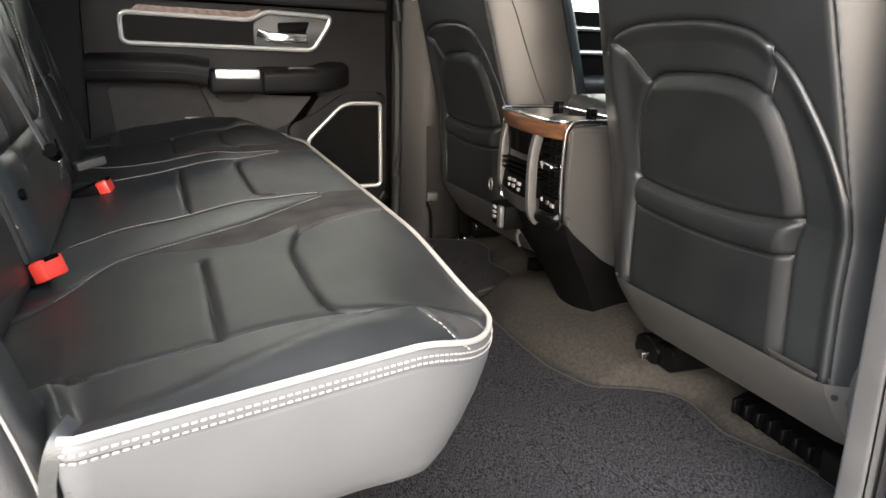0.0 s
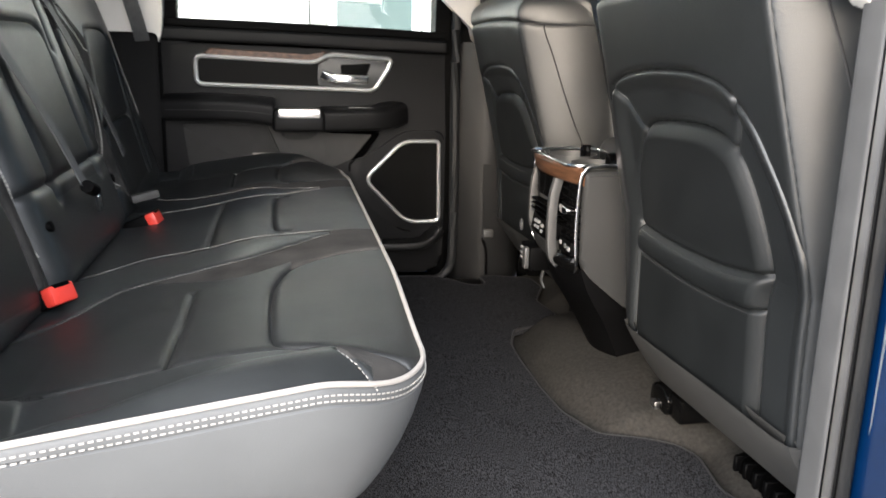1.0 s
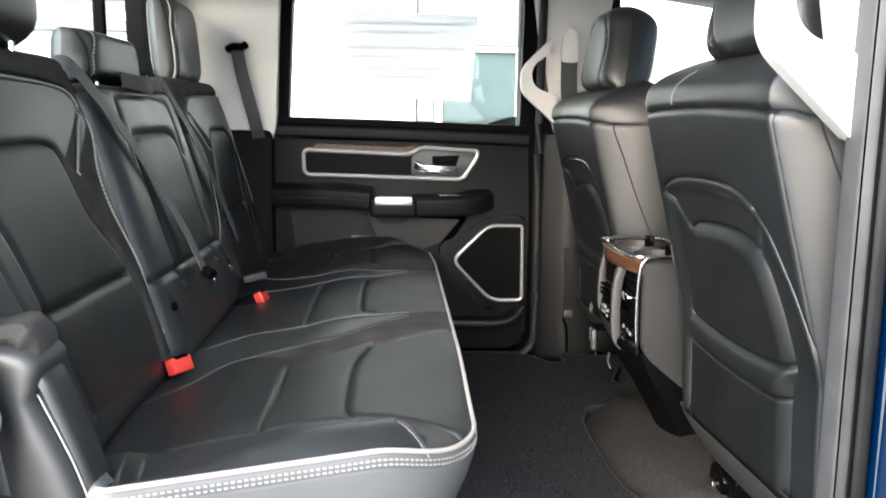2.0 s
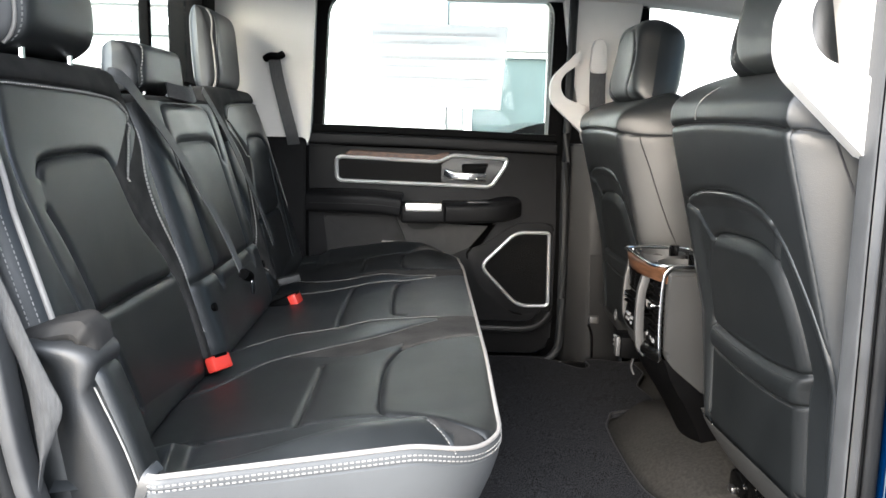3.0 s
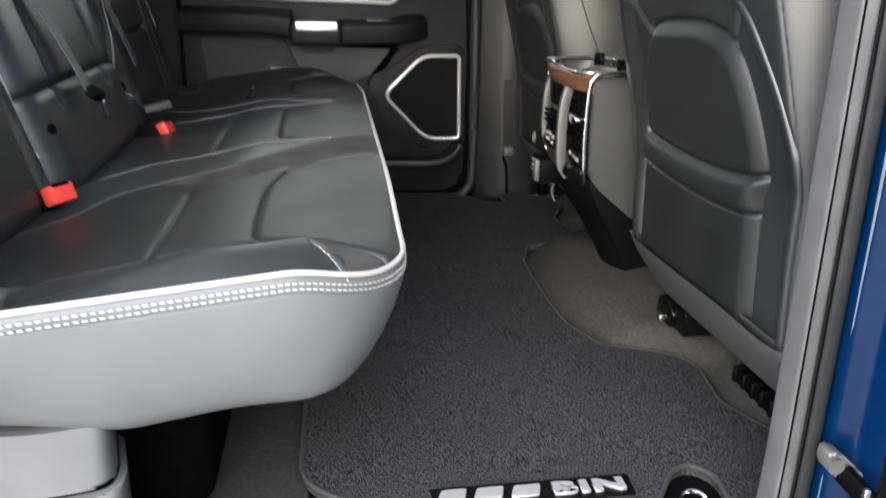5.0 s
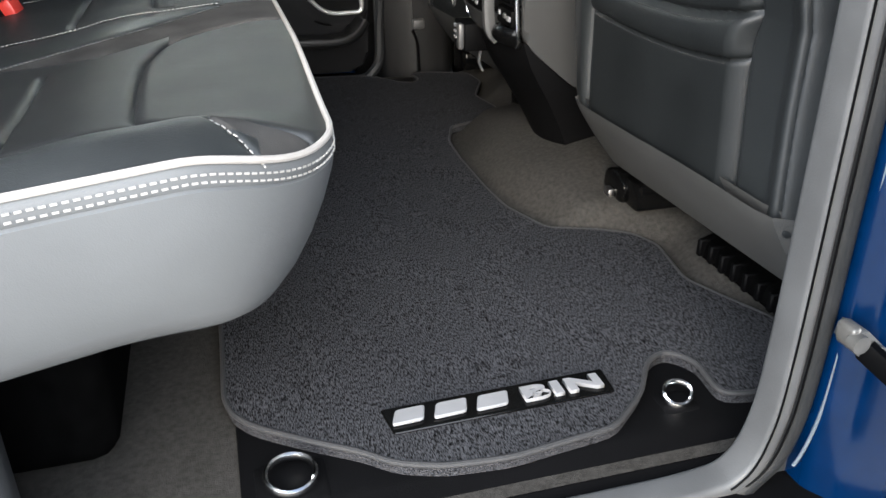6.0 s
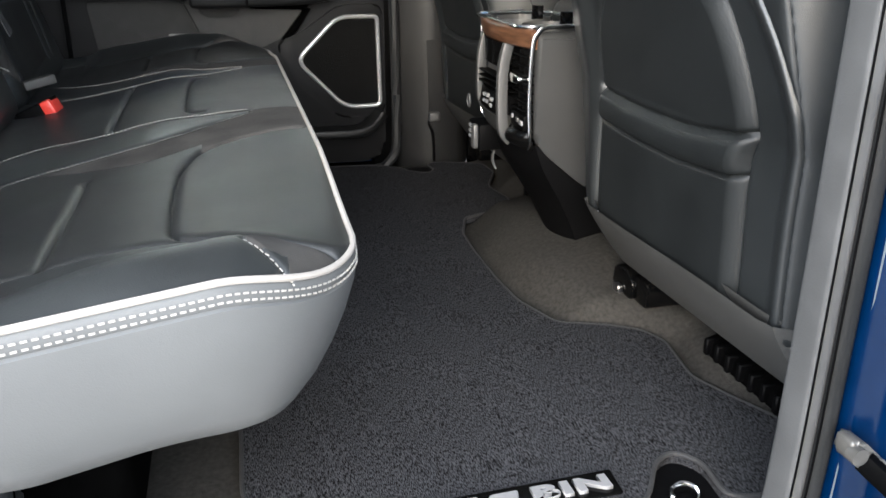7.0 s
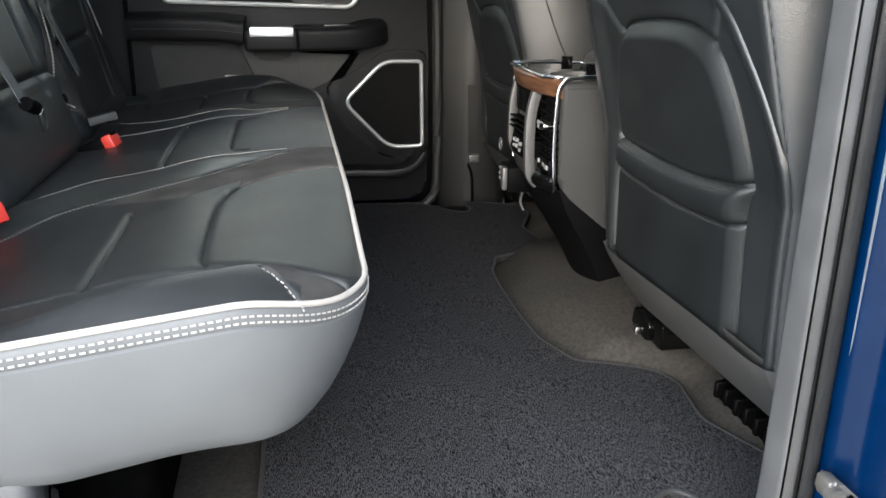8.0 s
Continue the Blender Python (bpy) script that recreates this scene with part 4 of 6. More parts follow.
# ---- rear seat ----
def rear_seat():
    s = empty("rear_seat", (-0.05, MID, 0.0), "black leather rear bench with pale piping and contrast stitching", "rear seat")
    XF, XR = 0.222, -0.30
    M2, SPLIT = 1.5925, 1.385        # middle line of the middle place, and its near edge

    def y_near(x):
        x = np.asarray(x, float)
        k = np.clip((x - 0.10) / (XF - 0.10), 0, 1)
        return 0.592 + (x + 0.32) * 0.33 + 0.10 * (1 - np.sqrt(np.clip(1 - k * k, 0, 1))) + 0.11 * smooth((-0.162 - x) / 0.03)

    def z_edge(x, y):
        yy = np.minimum(y, flip(np.asarray(y, float)))
        return 0.342 - 0.022 * smooth((x - 0.10) / 0.11) * (1 - smooth((yy - 0.85) / 0.30)) - 0.004 * smooth((x - 0.1) / 0.1)

    # seam lines in plan (x, y) of the near place; the far place is the same, narrower
    line_in = spline([(-0.30, 1.02), (-0.24, 1.09), (-0.197, 1.155), (-0.150, 1.226), (-0.075, 1.255), (0.02, 1.268), (0.082, 1.315), (0.150, 1.362)], 6)      # stitched edge of the outer insert
    line_mid = spline([(-0.30, 1.28), (-0.23, 1.342), (-0.148, 1.388), (-0.045, 1.386), (0.06, 1.392), (0.150, 1.378)], 6)                 # stitched edge of the middle place
    line_out = spline([(-0.30, 0.835), (-0.24, 0.850), (-0.15, 0.868), (-0.05, 0.874), (0.03, 0.871), (0.080, 0.868), (0.110, 0.832), (0.133, 0.787)], 6)                  # outer bolster seam
    arc = spline([(0.126, 0.795), (0.140, 0.783), (0.152, 0.771), (0.159, 0.759), (0.161, 0.748)], 5)
    quilt1 = spline([(-0.047, 0.876), (-0.047, 0.95), (-0.046, 1.05), (-0.046, 1.14)], 5)
    panel = spline([(0.212, 0.806), (0.195, 0.822), (0.158, 0.834), (0.115, 0.858), (0.080, 0.876), (0.064, 0.895), (0.060, 0.95), (0.060, 1.07), (0.066, 1.125), (0.088, 1.187), (0.15, 1.222), (0.212, 1.240)], 6)
    q_mid1 = spline([(-0.048, 1.405), (-0.050, 1.50), (-0.051, M2)], 5)
    q_mid2 = spline([(0.085, 1.425), (0.063, 1.440), (0.056, 1.50), (0.056, M2)], 5)

    xs = XR + (XF - XR) * (0.7 * np.linspace(0, 1, 260) + 0.3 * np.sin(np.linspace(0, 1, 260) * math.pi / 2))
    vs = np.linspace(0, 1, 760)
    vs = 0.75 * vs + 0.25 * (0.5 - 0.5 * np.cos(vs * math.pi))
    X = np.repeat(xs[:, None], len(vs), 1)
    yn = y_near(xs)[:, None]
    Y = yn + (flip(yn) - yn) * vs[None, :]
    d_side = (np.minimum(Y, flip(Y)) - y_near(X)) * 0.94
    d = np.minimum(d_side, XF - X)
    yn_, far_ = y_near(X), 2 * M2 - SPLIT
    YY = np.where(Y < M2, Y, np.where(Y < far_, 2 * M2 - Y, yn_ + (SPLIT - yn_) * (flip(yn_) - Y) / (flip(yn_) - far_)))
    # rolled rim with a plump bolster, dished places, a fall towards the backrest
    Z = z_edge(X, Y) + (0.004 + 0.010 * np.exp(-(d_side / 0.12) ** 2)) * (1 - np.exp(-np.clip(d, 0, 1) / 0.020)) + 0.007 * np.exp(-((d_side - 0.05) / 0.03) ** 2) * smooth((0.17 - X) / 0.05) * smooth((M2 - Y) / 0.1)
    Z = Z - 0.020 * smooth((d_side - 0.03) / 0.10) * smooth((XF - X) / 0.17) - 0.030 * smooth((0.06 - X) / 0.2) - 0.02 * smooth((-0.1 - X) / 0.15)
    ridge = np.interp(X, [p[0] for p in line_in], [p[1] for p in line_in]), np.interp(X, [p[0] for p in line_mid], [p[1] for p in line_mid])
    rk = np.clip((YY - ridge[0]) / (ridge[1] - ridge[0] + 1e-6), 0, 1)
    Z = Z + 0.003 * np.sin(rk * math.pi) * smooth((0.15 - X) / 0.08)
    fold = dict(wide=0.006, deep=0.0035, cut=0.0035, slit=0.0018)
    for ln, kw in ((line_in, dict(wide=0.006, deep=0.002, cut=0.003, slit=0.002)), (line_mid, dict(wide=0.006, deep=0.002, cut=0.003, slit=0.002)), ([p for p in line_out if p[0] < 0.10], dict(wide=0.006, deep=0.002, cut=0.002, slit=0.0018)), (quilt1, fold),
                   (panel, fold), (q_mid1, fold), (q_mid2, fold), (arc, dict(wide=0.004, deep=0.001))):
        Z = Z + groove(seg_dist(X, YY, ln), **kw)
    # the middle place stands a little lower than the outer ones, wrinkles of a used seat
    Z = Z + 0.004 * np.sin(9 * X + 5 * Y) * np.exp(-((X - 0.1) / 0.12) ** 2) * 0.5
    P = np.stack([X, Y, Z], -1)
    xc, yc = (X[:-1, :-1] + X[1:, 1:]) / 2, (YY[:-1, :-1] + YY[1:, 1:]) / 2
    full = (Y[:-1, :-1] + Y[1:, 1:]) / 2
    lin, lmid, lout = (lambda x, l=l: np.interp(x, [p[0] for p in l], [p[1] for p in l]) for l in (line_in, line_mid, line_out))
    idx = np.zeros(xc.shape, int)
    ins = (yc > lout(xc)) & (yc < lin(xc))
    idx[ins] = 1
    idx[yc > lmid(xc)] = 1
    inpanel = inside(xc, yc, panel + [(0.23, 1.240), (0.23, 0.806)])
    idx[ins & ~inpanel & (xc > 0.085)] = 2
    idx[(yc > lin(xc) - 0.10 * smooth((xc + 0.17) / 0.2)) & (yc < np.where(xc > 0.15, lmid(xc), lin(xc))) & (xc > -0.16) & ~inpanel] = 2
    idx[(xc > 0.160) & (yc < 0.83) & ~inpanel] = 2
    for nm, k in (("cushion_pad", (yc <= lmid(xc)) & (full < M2)), ("cushion_pad", (yc > lmid(xc))), ("cushion_pad", (yc <= lmid(xc)) & (full > M2))):
        grid_mesh(nm, P, [LEATHER, INSERT, SUEDE], idx, k, s)

    # outline for piping, skirt and stitching
    side = [(x, float(y_near(x))) for x in np.linspace(-0.166, 0.185, 40)] + [(x, float(y_near(x))) for x in np.linspace(0.19, XF, 14)]
    front = [(XF + 0.0, y) for y in np.linspace(0.885, flip(0.885), 60)]
    rim = side + front + [(x, flip(y)) for x, y in side[::-1]]
    rim = [np.array(p) for p in rim]
    nrm = []
    for i, p in enumerate(rim):
        t = rim[min(i + 1, len(rim) - 1)] - rim[max(i - 1, 0)]
        n = np.array((t[1], -t[0]))
        n /= np.linalg.norm(n) + 1e-9
        nrm.append(n)
    zr = [float(z_edge(p[0], p[1])) for p in rim]
    bm = bmesh.new()
    tube(bm, [(p[0] + n[0] * 0.002, p[1] + n[1] * 0.002, z + 0.001) for p, n, z in zip(rim, nrm, zr)], 0.0030, 8)
    part("piping", bm, PIPING, s, "pale cream piping")
    prof = [(0.000, 0.0), (0.003, 0.02), (0.0045, 0.05), (0.0050, 0.10), (0.0035, 0.117), (0.0060, 0.130), (0.0050, 0.22), (-0.001, 0.42), (-0.010, 0.62), (-0.021, 0.80), (-0.031, 0.91), (-0.046, 0.975), (-0.075, 1.0), (-0.13, 1.0)]
    rows = []
    for o, h in prof:
        row = []
        for p, n, z in zip(rim, nrm, zr):
            # the skirt hangs deepest along the side and rises at the front corner
            frontish = float(smooth((p[0] - 0.14) / 0.08))
            zb = 0.187 - 0.014 * float(smooth((p[0] - 0.04) / 0.15)) + 0.035 * float(smooth((-0.02 - p[0]) / 0.14))
            tuck = o * (1.0 if o > 0 else 1.0) - 0.014 * frontish * h
            row.append((p[0] + n[0] * tuck, p[1] + n[1] * tuck, z + (zb - z) * h))
        rows.append(row)
    grid_mesh("skirt", np.array(rows), [SKIRT], None, None, s, "grey vinyl skirt")
    for drop, nm in ((0.0085, "stitching"), (0.0142, "stitching")):
        bm = bmesh.new()
        off = 0.0052
        dashes(bm, [(p[0] + n[0] * off, p[1] + n[1] * off, z - drop) for p, n, z in zip(rim, nrm, zr)], 0.0042, 0.0026, 0.0015, 0.0012, lambda p: (0.3, -1, 0) if p[1] < MID and p[0] < 0.2 else (1, 0, 0))
        part(nm, bm, THREAD, s, "cream contrast stitching")
    # underside board, in the near-black that holds the under-seat shade
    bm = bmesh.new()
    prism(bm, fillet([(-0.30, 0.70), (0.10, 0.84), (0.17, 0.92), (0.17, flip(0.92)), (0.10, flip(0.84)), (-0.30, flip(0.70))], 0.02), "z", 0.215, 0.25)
    part("seat_pan", bm, SHADE_BLACK, s)

    def top_z(x, y):
        i = int(np.clip(np.searchsorted(xs, x), 1, len(xs) - 1))
        j = int(np.clip(np.searchsorted(Y[i], y), 1, Y.shape[1] - 1))
        return float(max(Z[i, j], Z[i - 1, j], Z[i, j - 1]))

    def far_side(x, y):
        k, f_ = float(y_near(x)), 2 * M2 - SPLIT
        return flip(k) - (y - k) * (flip(k) - f_) / (SPLIT - k) if y < SPLIT else 2 * M2 - y

    for ln, off, rows_ in ((line_in, -0.006, 2), (line_mid, 0.006, 1)):
        for far in (False, True):
            for r_ in range(rows_):
                bm = bmesh.new()
                path = [(x, y + off * (1 + 0.7 * r_)) for x, y in ln if x > -0.22]
                path = [(x, far_side(x, y)) if far else (x, y) for x, y in path]
                dashes(bm, [(x, y, top_z(x, y) + 0.0006) for x, y in path], 0.0034, 0.0026, 0.0010, 0.0009, (0, 0, 1))
                part("stitching", bm, THREAD if r_ == 0 else DARK_THREAD, s, "cream contrast stitching" if r_ == 0 else "")
    for far in (False, True):
        bm = bmesh.new()
        dashes(bm, [(x, y, top_z(x, y) + 0.001) for x, y in [(x, far_side(x, y)) if far else (x, y) for x, y in arc]], 0.0036, 0.0022, 0.0012, 0.0009, (0, 0, 1))
        part("stitching", bm, THREAD, s, "cream contrast stitching")

    # backrest: three pads on one leaning plane
    lean = np.array((-0.30, 0, 1.0))
    V = lean / np.linalg.norm(lean)
    N = np.array((V[2], 0, -V[0]))
    T = 0.085
    zc, half = 0.536, 0.278

    def plane(y, z, lift=0.0):
        return np.array((-0.25 - 0.30 * (z - 0.33), y, z)) + N * lift

    # seams in (y, z) for the outer place
    arch = spline([(0.815, 0.42), (0.815, 0.60), (0.822, 0.642), (0.85, 0.660), (0.94, 0.664), (1.025, 0.660), (1.052, 0.635), (1.085, 0.563), (1.150, 0.489), (1.176, 0.411), (1.17, 0.30)], 6)
    arch_l = spline([(0.815, 0.60), (0.838, 0.548), (0.862, 0.466), (0.886, 0.33)], 6)
    yoke = spline([(0.70, 0.757), (0.82, 0.757), (0.95, 0.754), (1.07, 0.750), (1.150, 0.742), (1.182, 0.715), (1.16, 0.69), (1.125, 0.655), (1.092, 0.622)], 6)
    hseam = [(0.862, 0.466), (0.95, 0.462), (1.05, 0.461), (1.150, 0.460)]
    inner = spline([(1.240, 0.72), (1.200, 0.66), (1.172, 0.615), (1.172, 0.563), (1.202, 0.493), (1.236, 0.418), (1.248, 0.375), (1.225, 0.345)], 6)
    bol = spline([(0.80, 0.75), (0.775, 0.66), (0.79, 0.56), (0.82, 0.45), (0.85, 0.33)], 6)

    def outer_detail(mirror, yc):
        def f(u, v):
            y = yc + u
            y = np.where(mirror, flip(y), y)
            z = zc + v * V[2]
            h = np.zeros(u.shape)
            for ln, kw in ((arch[12:], dict(wide=0.007, deep=0.004, cut=0.005, slit=0.0018)), (arch_l, dict(wide=0.007, deep=0.003, cut=0.004, slit=0.0018)), (yoke, dict(wide=0.006, deep=0.003, cut=0.004, slit=0.0018)), (hseam, dict(wide=0.008, deep=0.006, cut=0.006, slit=0.0018)), (inner, dict(wide=0.006, deep=0.003, cut=0.004, slit=0.0018)), (bol, dict(wide=0.006, deep=0.002, cut=0.003, slit=0.0018))):
                h = h + groove(seg_dist(y, z, ln), **kw)
            h = h + 0.012 * smooth((1.0 - np.abs(y - 0.98) / 0.3)) * 0.3 - 0.014 * np.exp(-((y - 1.0) / 0.14) ** 2) * smooth((0.66 - z) / 0.22)
            return h
        return f

    def outer_region(mirror, yc):
        strip = [p for p in arch if p[0] > 1.05 and p[1] < 0.64] + list(inner[::-1]) + [p for p in yoke[::-1] if p[1] < 0.716]
        poly = [(p[0], p[1]) for p in arch_l] + [(1.17, 0.30)] + [(p[0], p[1]) for p in arch[::-1] if p[1] > 0.31 and (p[0] > 0.83 or p[1] > 0.61)]
        def f(u, v):
            y = yc + u
            y = np.where(mirror, flip(y), y)
            z = zc + v * V[2]
            i = np.zeros(u.shape, int)
            i[inside(y, z, poly)] = 1
            i[inside(y, z, strip) & (i == 0)] = 2
            i[(z > np.interp(y, [0.7, 1.07, 1.15, 1.19], [0.757, 0.751, 0.743, 0.72])) & (y < 1.19)] = 2
            i[(y >= 1.19) & (z > 0.66)] = 2
            return i
        return f

    for mirror in (False, True):
        yc = flip(0.985) if mirror else 0.985
        at = plane(yc, zc, -T)
        pillow("backrest_pad", at, (0, 1, 0), V, N, lambda v: 0.263 - 0.02 * smooth((v - 0.1) / 0.16), half, T, [LEATHER, INSERT, SUEDE], s, pu=16, pv=26, nu=400, nv=380,
               detail=outer_detail(mirror, yc), region=outer_region(mirror, yc))
        f = flip if mirror else (lambda y: y)
        for ln, off, mt in ((yoke, -0.004, THREAD), (inner, -0.008, THREAD)):
            bm = bmesh.new()
            drop = 0.007 if ln is yoke else 0.0
            row = [(f(y + off) - yc, (z - drop - zc) / V[2]) for y, z in spline(ln, 2) if y > 0.74]
            dashes(bm, [SURFACE["backrest_pad"](u, v, 0.0024) for u, v in row], 0.0046, 0.0022, 0.0022, 0.0026, tuple(N))
            part("stitching", bm, mt, s, "cream contrast stitching")
        # outer side edge with piping and a stitched band
        sg = 1 if mirror else -1
        edge = [(sg * 0.236, (z - zc) / V[2]) for z in np.linspace(0.455, 0.60, 14)] + [(sg * (0.236 - 0.012 * k), (z - zc) / V[2]) for k, z in zip(np.linspace(0, 1, 8), np.linspace(0.61, 0.73, 8))]
        bm = bmesh.new()
        tube(bm, [SURFACE["backrest_pad"](u, v, 0.001) for u, v in edge], 0.0036, 8)
        part("piping", bm, PIPING, s, "pale cream piping")
        for k in (0.0105, 0.0165):
            bm = bmesh.new()
            dashes(bm, [SURFACE["backrest_pad"](u + sg * k, v, 0.0006) for u, v in edge], 0.0040, 0.0028, 0.0012, 0.0014, (0.5, sg, 0))
            part("stitching", bm, THREAD, s, "cream contrast stitching")

    m_arch = spline([(1.372, 0.40), (1.368, 0.60), (1.378, 0.650), (1.41, 0.664), (MID, 0.666), (flip(1.41), 0.664), (flip(1.378), 0.650), (flip(1.368), 0.60), (flip(1.372), 0.40)], 6)
    m_yoke = spline([(1.345, 0.62), (1.35, 0.70), (1.375, 0.735), (MID, 0.74), (flip(1.375), 0.735), (flip(1.35), 0.70), (flip(1.345), 0.62)], 6)

    def mid_detail(u, v):
        y, z = MID + u, zc - 0.02 + v * V[2]
        return groove(seg_dist(y, z, m_arch), wide=0.012, deep=0.007) + groove(seg_dist(y, z, m_yoke), wide=0.01, deep=0.004) + groove(seg_dist(y, z, [(1.25, 0.425), (1.77, 0.425)]), wide=0.008, deep=0.005)

    def mid_region(u, v):
        y, z = MID + u, zc - 0.02 + v * V[2]
        i = np.zeros(u.shape, int)
        i[inside(y, z, m_arch)] = 1
        i[(z > 0.742)] = 2
        return i

    pillow("centre_pad", plane(MID, zc - 0.02, -T + 0.006), (0, 1, 0), V, N, lambda v: 0.262 + 0 * v, half - 0.018, T, [LEATHER, INSERT, SUEDE], s, pu=14, pv=24, nu=200, nv=220, detail=mid_detail, region=mid_region)
    bm = bmesh.new()
    strap(bm, spline([tuple(plane(1.44, 0.765, 0.0)), tuple(plane(MID - 0.02, 0.750, 0.026)), tuple(plane(MID + 0.09, 0.765, 0.004))], 6), 0.032, 0.003, up=tuple(N))
    part("pull_strap", bm, WEBBING, s, "black pull strap")
    for y in (1.287, 1.733):
        bm = bmesh.new()
        sweep(bm, [tuple(plane(y, 0.372, -0.01)), tuple(plane(y, 0.372, 0.006))], circle(0.008, 12))
        part("pivot_button", bm, DARK, s)

    # headrests
    def headrest(y, z0, hw, hh, deep, lift):
        base = plane(y, z0, lift)
        Vh = np.array((-0.08, 0, 1.0))
        Vh /= np.linalg.norm(Vh)
        Nh = np.array((Vh[2], 0, -Vh[0]))
        def det(u, v):
            return groove(np.abs(np.abs(u) - hw * 0.86), wide=0.005, deep=0.002)
        ctr = base + Vh * (hh + 0.015)
        hr = pillow("headrest", ctr - Nh * deep * 0.35, (0, 1, 0), Vh, Nh, lambda v: hw - 0.012 * smooth((v + hh * 0.2) / hh), hh, deep * 0.75, LEATHER, s, pu=8, pv=6, nu=80, nv=60, detail=det)
        face = SURFACE["headrest"]
        pillow("headrest_back", ctr - Nh * deep * 0.35, (0, -1, 0), Vh, -Nh, lambda v: hw - 0.012 * smooth((v + hh * 0.2) / hh), hh, deep * 0.45, LEATHER, hr, pu=8, pv=6, nu=50, nv=50)
        for dy in (-0.07, 0.07):
            bm = bmesh.new()
            tube(bm, [tuple(base + np.array((0, dy, -0.07))), tuple(base + np.array((0, dy, 0.04)))], 0.005, 8, up=(1, 0, 0))
            part("post", bm, CHROME, hr, "chrome post")
        def on_head(u, v, lift):
            return face(u, v, lift)
        if hh > 0.08:
            bm = bmesh.new()
            tube(bm, [on_head(-hw * 0.90 + 0.012 * float(smooth((v + hh * 0.2) / hh)), v, 0.001) for v in np.linspace(-hh * 0.92, hh * 0.92, 24)], 0.0026, 8, up=tuple(Nh))
            part("piping", bm, PIPING, hr, "pale cream piping")
        for sg in (-1, 1):
            bm = bmesh.new()
            dashes(bm, [on_head(sg * (hw * 0.84 - 0.012 * float(smooth((v + hh * 0.2) / hh))), v, 0.0012) for v in np.linspace(-hh * 0.9, hh * 0.9, 30)], 0.004, 0.003, 0.0014, 0.002, tuple(Nh))
            part("stitching", bm, PALE_THREAD, hr)

    headrest(0.975, 0.780, 0.122, 0.105, 0.095, -0.012)
    headrest(flip(0.955), 0.774, 0.138, 0.108, 0.062, -0.040)
    headrest(MID, 0.757, 0.148, 0.048, 0.072, -0.050)


rear_seat()


